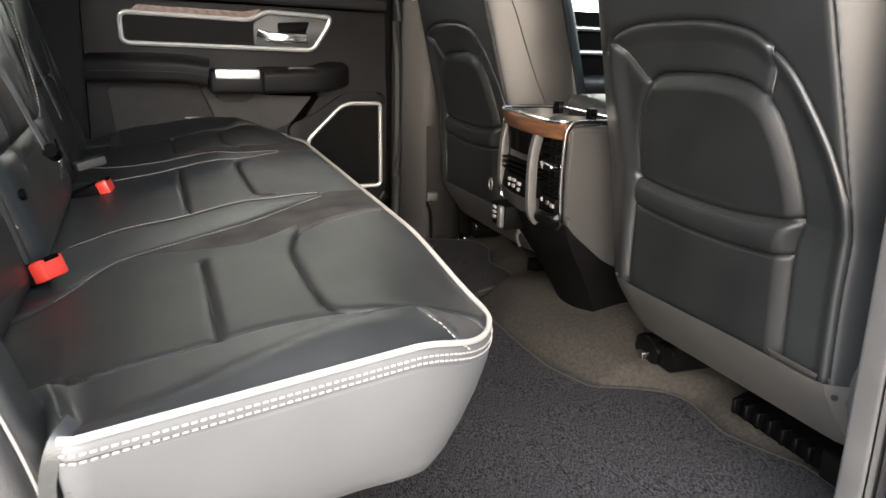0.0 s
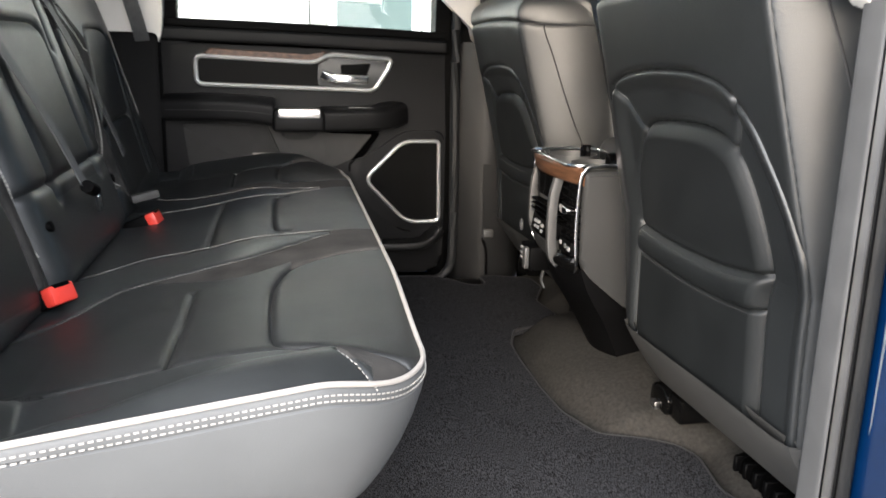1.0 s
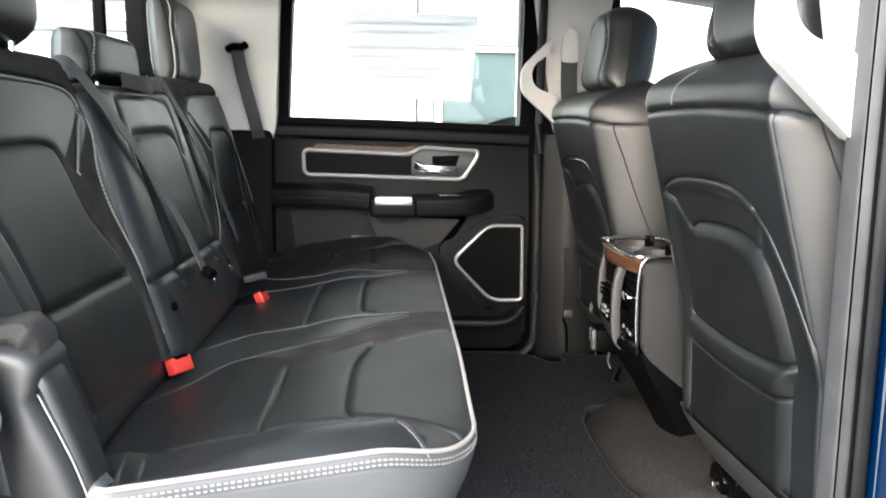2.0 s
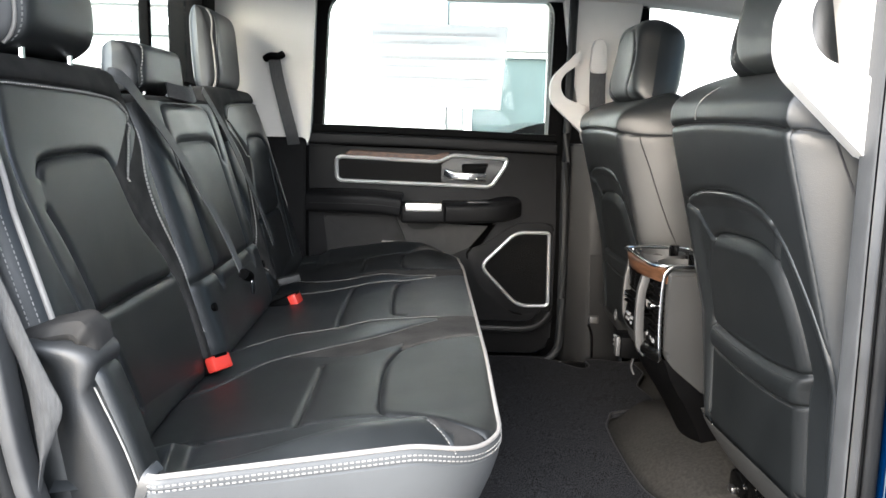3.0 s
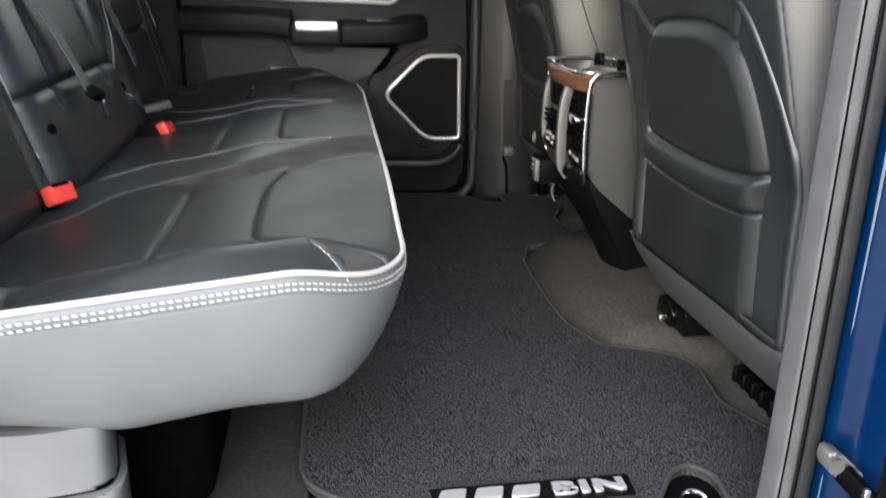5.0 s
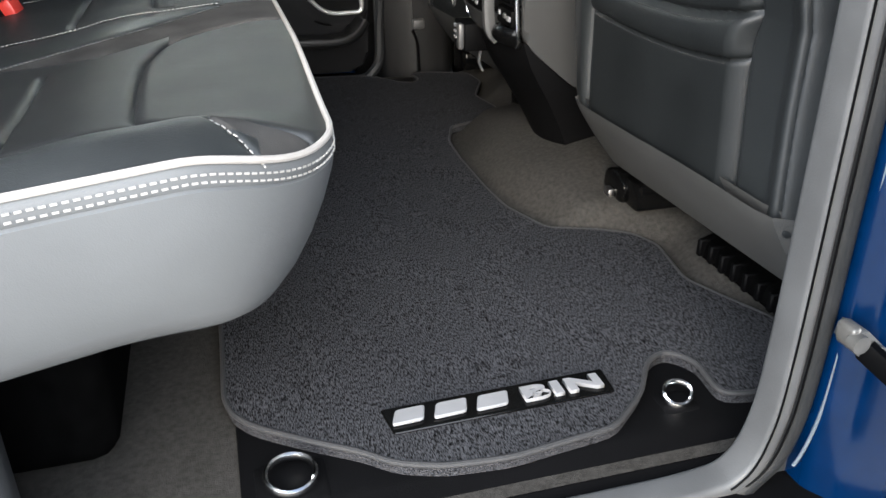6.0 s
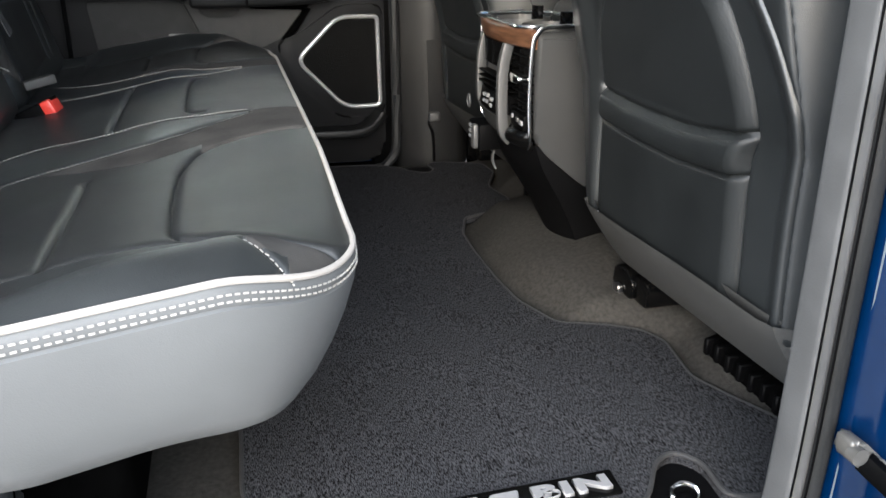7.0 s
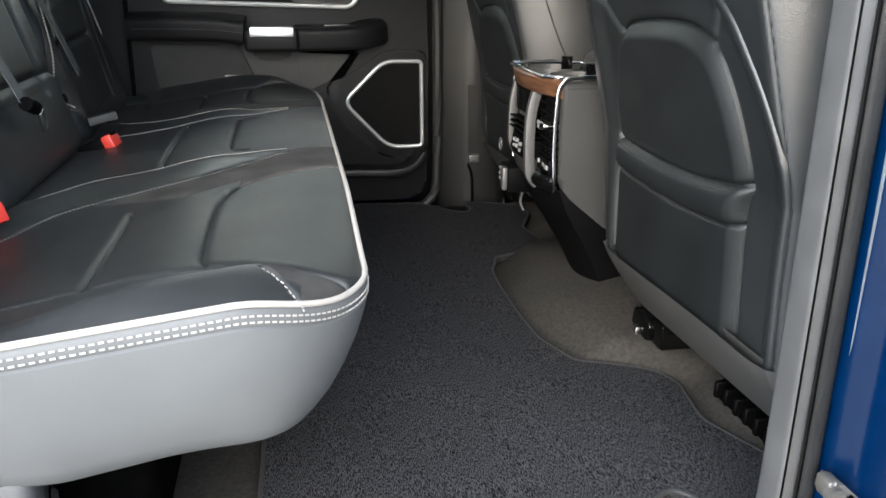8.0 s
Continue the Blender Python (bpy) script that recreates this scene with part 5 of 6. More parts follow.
# ---- front seats ----
def front_seat(yc):
    s = empty("front_seat", (0.95, yc, 0.05), "black leather front bucket seat with map pocket on its back", "front seat", "front seats")
    lean = np.array((-0.25, 0, 1.0))
    V = lean / np.linalg.norm(lean)
    N = np.array((-V[2], 0, V[0]))
    T, zc, half = 0.15, 0.472, 0.312
    Y0 = 1.025

    def plane(y, z, lift=0.0):
        return np.array((0.63 - 0.25 * (z - 0.38) - 0.17 * max(0.0, 0.385 - z), y - Y0 + yc, z)) + N * lift

    top = spline([(0.738, 0.655), (0.760, 0.682), (0.785, 0.701), (0.807, 0.713), (0.90, 0.719), (1.05, 0.721), (1.20, 0.718), (1.30, 0.708)], 5)
    rim = spline([(0.807, 0.716), (0.801, 0.62), (0.794, 0.53), (0.790, 0.47), (0.788, 0.40), (0.796, 0.30), (0.80, 0.19)], 5)
    arch = spline([(1.262, 0.570), (1.235, 0.594), (1.16, 0.612), (1.03, 0.619), (0.94, 0.611), (0.897, 0.592), (0.864, 0.566), (0.838, 0.530), (0.812, 0.485), (0.796, 0.440), (0.790, 0.400), (0.797, 0.30), (0.801, 0.19)], 6)
    tick_l = [(1.246, 0.586), (1.205, 0.556), (1.165, 0.526)]
    tick_r = [(0.897, 0.592), (0.903, 0.560), (0.915, 0.53)]
    inner = spline([(1.240, 0.19), (1.232, 0.30), (1.222, 0.375), (1.210, 0.455), (1.185, 0.500), (1.165, 0.526), (1.135, 0.541), (1.06, 0.548), (0.99, 0.549), (0.94, 0.541), (0.908, 0.520), (0.886, 0.480), (0.872, 0.43), (0.868, 0.385), (0.880, 0.34), (0.885, 0.19)], 6)
    band_t = spline([(1.222, 0.378), (1.11, 0.371), (0.98, 0.373), (0.870, 0.386)], 6)
    band_b = spline([(1.226, 0.336), (1.11, 0.330), (0.99, 0.331), (0.882, 0.340)], 6)

    def coords(u, v):
        return Y0 + u, zc + v * V[2]

    def detail(u, v):
        y, z = coords(u, v)
        h = 0.175 * np.clip(0.385 - z, 0, 1)
        for ln, kw in ((top, dict(wide=0.006, deep=0.003, cut=0.005, slit=0.002)), (rim, dict(wide=0.006, deep=0.003, cut=0.005, slit=0.002)), (arch, dict(wide=0.006, deep=0.0035, cut=0.005, slit=0.0018)), (tick_l, dict(wide=0.006, deep=0.003)),
                       (tick_r, dict(wide=0.006, deep=0.003)), (inner, dict(wide=0.006, deep=0.0035, cut=0.005, slit=0.0018)), (band_t, dict(wide=0.005, deep=0.004, cut=0.004)), (band_b, dict(wide=0.004, deep=0.002, cut=0.004, slit=0.0018))):
            h = h + groove(seg_dist(y, z, ln), **kw)
        inn = inside(y, z, inner)
        bandz = (z - np.interp(y, [p[0] for p in band_b[::-1]], [p[1] for p in band_b[::-1]])) / 0.045
        h = h + np.where(inn & (bandz > 0) & (bandz < 1), 0.008 * np.sin(np.clip(bandz, 0, 1) * math.pi) ** 0.7, 0) * smooth(seg_dist(y, z, inner) / 0.012)
        arched = inside(y, z, arch + [(1.26, 0.19)])
        h = h - np.where(arched, 0.010 * smooth(seg_dist(y, z, arch) / 0.03), 0) * smooth((1.255 - y) / 0.04) + np.where(inn, 0.009 * smooth(seg_dist(y, z, inner) / 0.022), 0)
        turn = np.interp(z, [p[1] for p in rim[::-1]], [p[0] for p in rim[::-1]]) - 0.004
        h = h - 0.115 * np.clip((turn - y) / 0.055, 0, 1) ** 1.15
        h = h - 0.012 * smooth((u - 0.22) / 0.06) 
        return h

    def region(u, v):
        y, z = coords(u, v)
        i = np.zeros(u.shape, int)
        i[inside(y, z, inner)] = 1
        return i

    def round_top(v, r, d):
        k = np.clip((v - half + r) / r, 0, 1)
        return d * (1 - np.sqrt(1 - k * k * 0.999))

    def wide_l(v):
        return 0.288 + 0.022 * np.exp(-((v + 0.06) / 0.14) ** 2) - 0.018 * smooth((v - 0.10) / 0.20) - round_top(v, 0.03, 0.026)

    def wide_r(v):
        return 0.288 - 0.018 * smooth((v - 0.10) / 0.20) - 0.020 * smooth((-v - 0.10) / 0.2) - round_top(v, 0.10, 0.065)

    def half_width(v):
        return 0.5 * (wide_l(v) + wide_r(v))

    def middle(v):
        return 0.5 * (wide_l(v) - wide_r(v))

    pillow("backrest", plane(Y0, zc, -T), (0, 1, 0), V, N, half_width, half, T, [VINYL, FRONT_INSERT], s, pu=26, pu2=40, pv=22, foot=40, mid=middle, nu=380, nv=380, detail=detail, region=region)
    # front half of the backrest
    pillow("backrest_front", plane(Y0, zc, -T), (0, -1, 0), V, -N, half_width, half, 0.05, [VINYL], s, mid=lambda v: -middle(v), pu=7, pv=13, foot=40, nu=60, nv=60)
    # dark welts in the seams, fine stitches on the pocket band
    def on_back(y, z, lift):
        return SURFACE["backrest"](y - Y0, (z - zc) / V[2], lift)
    side_seam = spline([(0.780, 0.700), (0.770, 0.62), (0.760, 0.52), (0.752, 0.42), (0.748, 0.32)], 5)
    for ln in (top, rim, side_seam):
        bm = bmesh.new()
        tube(bm, [on_back(y, z, 0.0) for y, z in ln if 0.740 < y < 1.295], 0.0016, 6)
        part("welt", bm, DARK_THREAD, s)
    for ln, dz in ((band_t, -0.005), (band_b, -0.004)):
        bm = bmesh.new()
        dashes(bm, [on_back(y, z + dz, 0.0004) for y, z in ln], 0.0032, 0.0026, 0.0010, 0.0012, tuple(N))
        part("stitching", bm, DARK_THREAD, s)
    tick_t = [(1.125, 0.726), (1.122, 0.745), (1.116, 0.766)]
    for ln in (tick_l, tick_r, tick_t):
        bm = bmesh.new()
        tube(bm, [on_back(y, z, 0.0006) for y, z in spline(ln, 4)], 0.0007, 6)
        part("stitching", bm, PALE_THREAD, s)
    # lower flap of grey cloth
    rows = []
    for k in np.linspace(0, 1, 10):
        row = []
        for y in np.linspace(0.775, 1.285, 24):
            e = min(y - 0.775, 1.285 - y)
            zt = 0.203 + 0.004 * math.sin(y * 9)
            x = 0.633 + 0.067 * k ** 1.2 + 0.04 * math.exp(-e / 0.012)
            row.append((x, y - Y0 + yc, zt + (0.098 + 0.02 * (1.285 - y) - zt) * k))
        rows.append(row)
    A = np.array(rows)
    B = A + np.array((0.012, 0, 0.004))
    grid_mesh("lower_flap", np.concatenate([A, B[::-1]], 0), [PANEL_GREY], None, None, s, "grey cloth flap below the backrest")
    # cushion, base and rails
    pillow("seat_cushion", (0.99, yc, 0.24), (1, 0, 0), (0, 1, 0), (0, 0, 1), lambda v: 0.28 + 0 * v, 0.25, 0.14, LEATHER, s, pu=5, pv=5, nu=40, nv=40)
    bm = bmesh.new()
    bx(bm, 0.76, 1.24, yc - 0.225, yc + 0.225, 0.08, 0.245, 0.02, 2)
    part("seat_base", bm, DARK, s)
    for dy in (-0.19, 0.19):
        bm = bmesh.new()
        bx(bm, 0.722, 1.25, yc + dy - 0.022, yc + dy + 0.022, 0.030, 0.075, 0.006, 2)
        part("rail", bm, GLOSS_BLACK, s)
    # side shield
    bm = bmesh.new()
    prism(bm, fillet([(0.67, 0.15), (0.665, 0.24), (0.75, 0.29), (1.2, 0.27), (1.2, 0.12), (0.75, 0.10)], 0.03), "y", yc - 0.275, yc - 0.235, 0.012, 3)
    part("side_shield", bm, TRIM_GREY, s)
    # headrest
    ctr = np.array((0.660, yc, 0.893))
    Vh = np.array((0.15, 0, 1.0))
    Vh /= np.linalg.norm(Vh)
    Nh = np.array((-Vh[2], 0, Vh[0]))
    hw = lambda v: 0.150 - 0.036 * smooth((v + 0.10) / 0.20) - 0.035 * (1 - np.sqrt(1 - 0.999 * np.clip((v - 0.060) / 0.044, 0, 1) ** 2))
    hr = pillow("headrest", ctr, (0, 1, 0), Vh, Nh, hw, 0.104, 0.055, LEATHER, s, pu=10, pv=7, nu=60, nv=50,
                detail=lambda u, v: groove(np.abs(np.hypot(u / 0.105, (v + 0.02) / 0.105) - 1) * 0.1, wide=0.006, deep=0.003))
    bm = bmesh.new()
    dashes(bm, [SURFACE["headrest"](u, v, 0.0004) for u, v in spline([(-0.098, -0.085), (-0.096, -0.02), (-0.088, 0.045), (-0.070, 0.072), (-0.02, 0.082), (0.04, 0.082), (0.075, 0.070), (0.090, 0.03), (0.098, -0.085)], 8)], 0.0036, 0.0026, 0.0009, 0.001, tuple(Nh))
    part("stitching", bm, PALE_THREAD, hr)
    pillow("headrest_front", ctr, (0, -1, 0), Vh, -Nh, hw, 0.104, 0.085, LEATHER, hr, pu=5, pv=5, nu=40, nv=40)
    for dy in (-0.065, 0.065):
        bm = bmesh.new()
        tube(bm, [(0.655, yc + dy, 0.70), (0.652, yc + dy, 0.85)], 0.006, 8, up=(1, 0, 0))
        part("post", bm, CHROME, hr, "chrome post")
    return s


near_seat = front_seat(1.025)
copy_thing(near_seat, Matrix.Translation(near_seat.location + Vector((0.028, flip(1.025) - 1.025, -0.018))))


# ---- centre console ----
def console():
    c = empty("centre_console", (0.75, MID, 0.0), "dark centre console with wood rim, rear vents and cup holders", "console")
    yn, yf = 1.385, 1.655

    def bow(y):
        k = (y - 0.5 * (yn + yf)) / (0.5 * (yf - yn))
        return 0.573 + 0.024 * k * k

    ysn = np.linspace(yn, yf, 15)
    def slab(bm, z0, z1, x_in, out=0.0, y0=yn, y1=yf, x1=None, slope=0.0):
        """A block whose rear face follows the bow; slope tips its foot forward."""
        ys = np.linspace(y0, y1, 13)
        rear0 = [(bow(y) - out + slope, y) for y in ys]
        rear1 = [(bow(y) - out, y) for y in ys]
        a = [bm.verts.new((x, y, z0)) for x, y in rear0] + [bm.verts.new((x_in, y1, z0)), bm.verts.new((x_in, y0, z0))]
        b = [bm.verts.new((x, y, z1)) for x, y in rear1] + [bm.verts.new((x_in, y1, z1)), bm.verts.new((x_in, y0, z1))]
        n = len(a)
        bm.faces.new(a)
        bm.faces.new(b[::-1])
        for i in range(n):
            bm.faces.new((a[i], b[i], b[(i + 1) % n], a[(i + 1) % n]))
    # carcass: main box, tapered foot
    bm = bmesh.new()
    slab(bm, 0.251, 0.425, 1.30, out=-0.030, y0=yn + 0.012, y1=yf - 0.012)
    part("body", bm, CONSOLE, c)
    for y0, y1 in ((yn, yn + 0.024), (yf - 0.024, yf)):
        bm = bmesh.new()
        prism(bm, fillet([(0.598, 0.434), (0.602, 0.262), (0.622, 0.236), (0.69, 0.180), (0.78, 0.135), (1.3, 0.10), (1.3, 0.434)], 0.012, 4), "y", y0, y1, 0.010, 5)
        part("side_panel", bm, CONSOLE, c)
    # the foot's black plastic stands for shade on the same grey moulding
    rows = []
    for z, dx, ins in ((0.252, -0.004, 0.006), (0.235, 0.002, 0.006), (0.21, 0.012, 0.008), (0.18, 0.030, 0.013), (0.15, 0.050, 0.021), (0.12, 0.068, 0.031), (0.09, 0.085, 0.041), (0.03, 0.115, 0.058), (-0.01, 0.12, 0.066)):
        rows.append([(1.3, yn + ins, z)] + [(bow(y) + 0.012 + dx, yn + ins + (y - yn) * (yf - yn - 2 * ins) / (yf - yn), z) for y in ysn] + [(1.3, yf - ins, z)])
    grid_mesh("foot", np.array(rows), [PLASTIC], None, None, c)
    # recessed rear face: black backing, pillars, vents
    bm = bmesh.new()
    slab(bm, 0.235, 0.408, 0.62, out=-0.022, y0=yn + 0.010, y1=yf - 0.010)
    part("face", bm, GLOSS_BLACK, c)
    # wood rim: a tall band that leans forward at its top
    bm = bmesh.new()
    path = [(bow(y) + 0.003, y, 0.424) for y in np.linspace(yn + 0.003, yf - 0.003, 21)]
    sweep(bm, path, fillet([(-0.012, 0.014), (-0.004, 0.017), (0.014, -0.014), (0.006, -0.018), (-0.006, -0.014)], 0.004, 4))
    part("wood_rim", bm, WOOD, c, "brown open-grain wood rim")
    # bright flat strips round both ends of the rear face
    for y, sg in ((yn + 0.002, -1), (yf - 0.002, 1)):
        bm = bmesh.new()
        x = bow(y)
        sweep(bm, spline([(x + 0.075, y, 0.443), (x + 0.020, y, 0.442), (x + 0.004, y, 0.434), (x - 0.004, y, 0.412), (x - 0.006, y, 0.33), (x - 0.003, y, 0.272), (x + 0.001, y - sg * 0.006, 0.254), (x + 0.004, y - sg * 0.022, 0.243)], 6),
              fillet([(-0.0035, -0.0028), (0.0035, -0.0028), (0.0035, 0.0028), (-0.0035, 0.0028)], 0.0015, 3), up=(0, 1, 0))
        part("edge_trim", bm, CHROME, c, "bright chrome edge")
    # silver uprights, curving under into the shelf
    for y, z0 in ((1.470, 0.262), (1.630, 0.285)):
        bm = bmesh.new()
        x = bow(y)
        sweep(bm, spline([(x + 0.004, y, 0.408), (x - 0.004, y, 0.37), (x - 0.005, y, 0.31), (x - 0.001, y, z0), (x + 0.012, y, z0 - 0.018)], 6), fillet([(-0.0075, -0.009), (0.0075, -0.009), (0.0075, 0.009), (-0.0075, 0.009)], 0.003, 3), up=(1, 0, 0))
        part("upright", bm, SILVER, c, "silver upright")
    # near bay: vent with slats, chrome tab, outlet row and a glossy scoop
    y0, y1 = yn + 0.010, 1.461
    ym = (y0 + y1) / 2
    for k in range(7):
        bm = bmesh.new()
        z = 0.308 + k * 0.0145
        bx(bm, bow(ym) + 0.002, bow(ym) + 0.024, y0, y1, z - 0.0016, z + 0.0016, 0.001, 1)
        part("vent_slat", bm, DARK, c)
    for k in (0.33, 0.66):
        bm = bmesh.new()
        y = y0 + (y1 - y0) * k
        bx(bm, bow(ym) + 0.006, bow(ym) + 0.026, y - 0.0012, y + 0.0012, 0.302, 0.404, 0.0004, 1)
        part("vent_vane", bm, DARK, c)
    bm = bmesh.new()
    prism(bm, fillet([(ym - 0.021, 0.356), (ym - 0.019, 0.364), (ym + 0.019, 0.366), (ym + 0.023, 0.358), (ym + 0.010, 0.351), (ym - 0.014, 0.351)], 0.004, 4), "x", bow(ym) - 0.008, bow(ym) + 0.010, 0.002, 2)
    part("vent_tab", bm, CHROME, c, "bright chrome vent tab")
    bm = bmesh.new()
    bx(bm, bow(ym) + 0.000, bow(ym) + 0.026, y0, y1, 0.276, 0.302, 0.003, 2)
    u = part("outlet_panel", bm, DARK, c)
    for dy, w, z in ((-0.024, 0.014, 0.289), (-0.006, 0.010, 0.291), (0.018, 0.006, 0.293)):
        bm = bmesh.new()
        bx(bm, bow(ym) - 0.003, bow(ym) + 0.001, ym + dy - w / 2, ym + dy + w / 2, z - 0.004, z + 0.004, 0.0015, 2)
        part("outlet", bm, WHITE_LETTER if w != 0.010 else SILVER, u)
    rows = []
    for k in np.linspace(0, 1, 9):
        z, out = 0.274 - 0.034 * k, 0.010 * math.sin(k * math.pi) - 0.012 * k * k
        rows.append([(bow(y) - out - 0.004 + 0.016 * abs((y - ym) / (y1 - y0) * 2) ** 4, y, z) for y in np.linspace(y0, y1, 13)])
    grid_mesh("scoop", np.array(rows), [GLOSS_BLACK], None, None, c, "glossy black scoop")
    # far bay: blank panel, recess with slats, switch row and a grey shelf
    y0, y1 = 1.479, 1.621
    ym = (y0 + y1) / 2
    bm = bmesh.new()
    slab(bm, 0.368, 0.408, 0.62, out=0.002, y0=y0, y1=y1)
    part("blank_panel", bm, GLOSS_BLACK, c)
    bm = bmesh.new()
    bx(bm, bow(ym) + 0.020, bow(ym) + 0.026, y0 + 0.06, y1, 0.346, 0.366, 0.002, 1)
    part("recess", bm, SILVER, c)
    for k in range(3):
        bm = bmesh.new()
        z = 0.326 + k * 0.010
        bx(bm, bow(ym) + 0.002, bow(ym) + 0.024, y0, y1, z - 0.0016, z + 0.0016, 0.001, 1)
        part("vent_slat", bm, DARK, c)
    bm = bmesh.new()
    slab(bm, 0.288, 0.320, 0.62, out=0.001, y0=y0, y1=y1, slope=-0.006)
    u = part("switch_panel", bm, DARK, c)
    for dy, z, w in ((-0.034, 0.308, 0.012), (-0.034, 0.297, 0.010), (-0.010, 0.311, 0.012), (-0.010, 0.300, 0.012), (0.014, 0.309, 0.010), (0.014, 0.298, 0.008)):
        bm = bmesh.new()
        bx(bm, bow(ym + dy) - 0.008, bow(ym + dy) - 0.001, ym + dy - w / 2, ym + dy + w / 2, z - 0.0032, z + 0.0032, 0.0012, 1)
        part("switch_mark", bm, WHITE_LETTER, u)
    bm = bmesh.new()
    slab(bm, 0.254, 0.286, 0.62, out=0.008, y0=y0, y1=1.640, slope=0.012)
    part("shelf", bm, CONSOLE, c, "grey moulded shelf")
    # socket block below with its flap and a hanging tab
    bm = bmesh.new()
    bx(bm, 0.556, 0.60, 1.545, 1.612, 0.208, 0.256, 0.004, 2)
    k = part("socket", bm, DARK, c)
    bm = bmesh.new()
    bx(bm, 0.546, 0.556, 1.548, 1.566, 0.212, 0.256, 0.003, 2)
    part("socket_flap", bm, SILVER, k)
    for z in (0.226, 0.236, 0.246):
        bm = bmesh.new()
        bx(bm, 0.552, 0.557, 1.588, 1.602, z - 0.003, z + 0.003, 0.001, 1)
        part("socket_mark", bm, WHITE_LETTER, k)
    bm = bmesh.new()
    tube(bm, [(0.566, 1.648 + 0.008 * math.cos(q), 0.282 + 0.012 * math.sin(q)) for q in np.linspace(0, 2 * math.pi, 16, endpoint=False)], 0.002, 6, True, up=(1, 0, 0))
    part("shelf_ring", bm, SILVER, c)
    bm = bmesh.new()
    strap(bm, spline([(0.580, 1.53, 0.212), (0.577, 1.53, 0.195), (0.583, 1.528, 0.178)], 5), 0.007, 0.003, up=(1, 0, 0))
    part("hanging_tab", bm, SILVER, k)
    # cup holders in the top
    bm = bmesh.new()
    outer = fillet([(0.575, yn + 0.010), (0.575, yf - 0.010), (0.72, yf - 0.010), (0.72, yn + 0.010)], 0.03, 6)
    tube(bm, [(x, y, 0.442) for x, y in outer], 0.0034, 8, True)
    part("cup_rim", bm, CHROME, c, "chrome cup holder rim")
    for y in (1.455, 1.585):
        bm = bmesh.new()
        ring = [(0.648 + 0.048 * math.cos(a), y + 0.048 * math.sin(a)) for a in np.linspace(0, 2 * math.pi, 24, endpoint=False)]
        lo_ = [bm.verts.new((x, yy, 0.39)) for x, yy in ring]
        hi_ = [bm.verts.new((x, yy, 0.440)) for x, yy in ring]
        bm.faces.new(lo_)
        for i in range(24):
            bm.faces.new((lo_[i], lo_[(i + 1) % 24], hi_[(i + 1) % 24], hi_[i]))
        cup = part("cup_holder", bm, SILVER, c)
        for a in (-1.2,):
            bm = bmesh.new()
            x, yy = 0.648 + 0.036 * math.cos(a), y + 0.036 * math.sin(a)
            sweep(bm, [(x, yy, 0.40), (x, yy, 0.440), (x, yy, 0.462)], fillet([(-0.008, -0.008), (0.008, -0.008), (0.008, 0.008), (-0.008, 0.008)], 0.003, 3))
            part("cup_finger", bm, GLOSS_BLACK, cup)
    bm = bmesh.new()
    bx(bm, 0.72, 1.25, yn + 0.006, yf - 0.006, 0.40, 0.470, 0.03, 4)
    part("armrest_lid", bm, VINYL, c, "padded black armrest lid")


console()

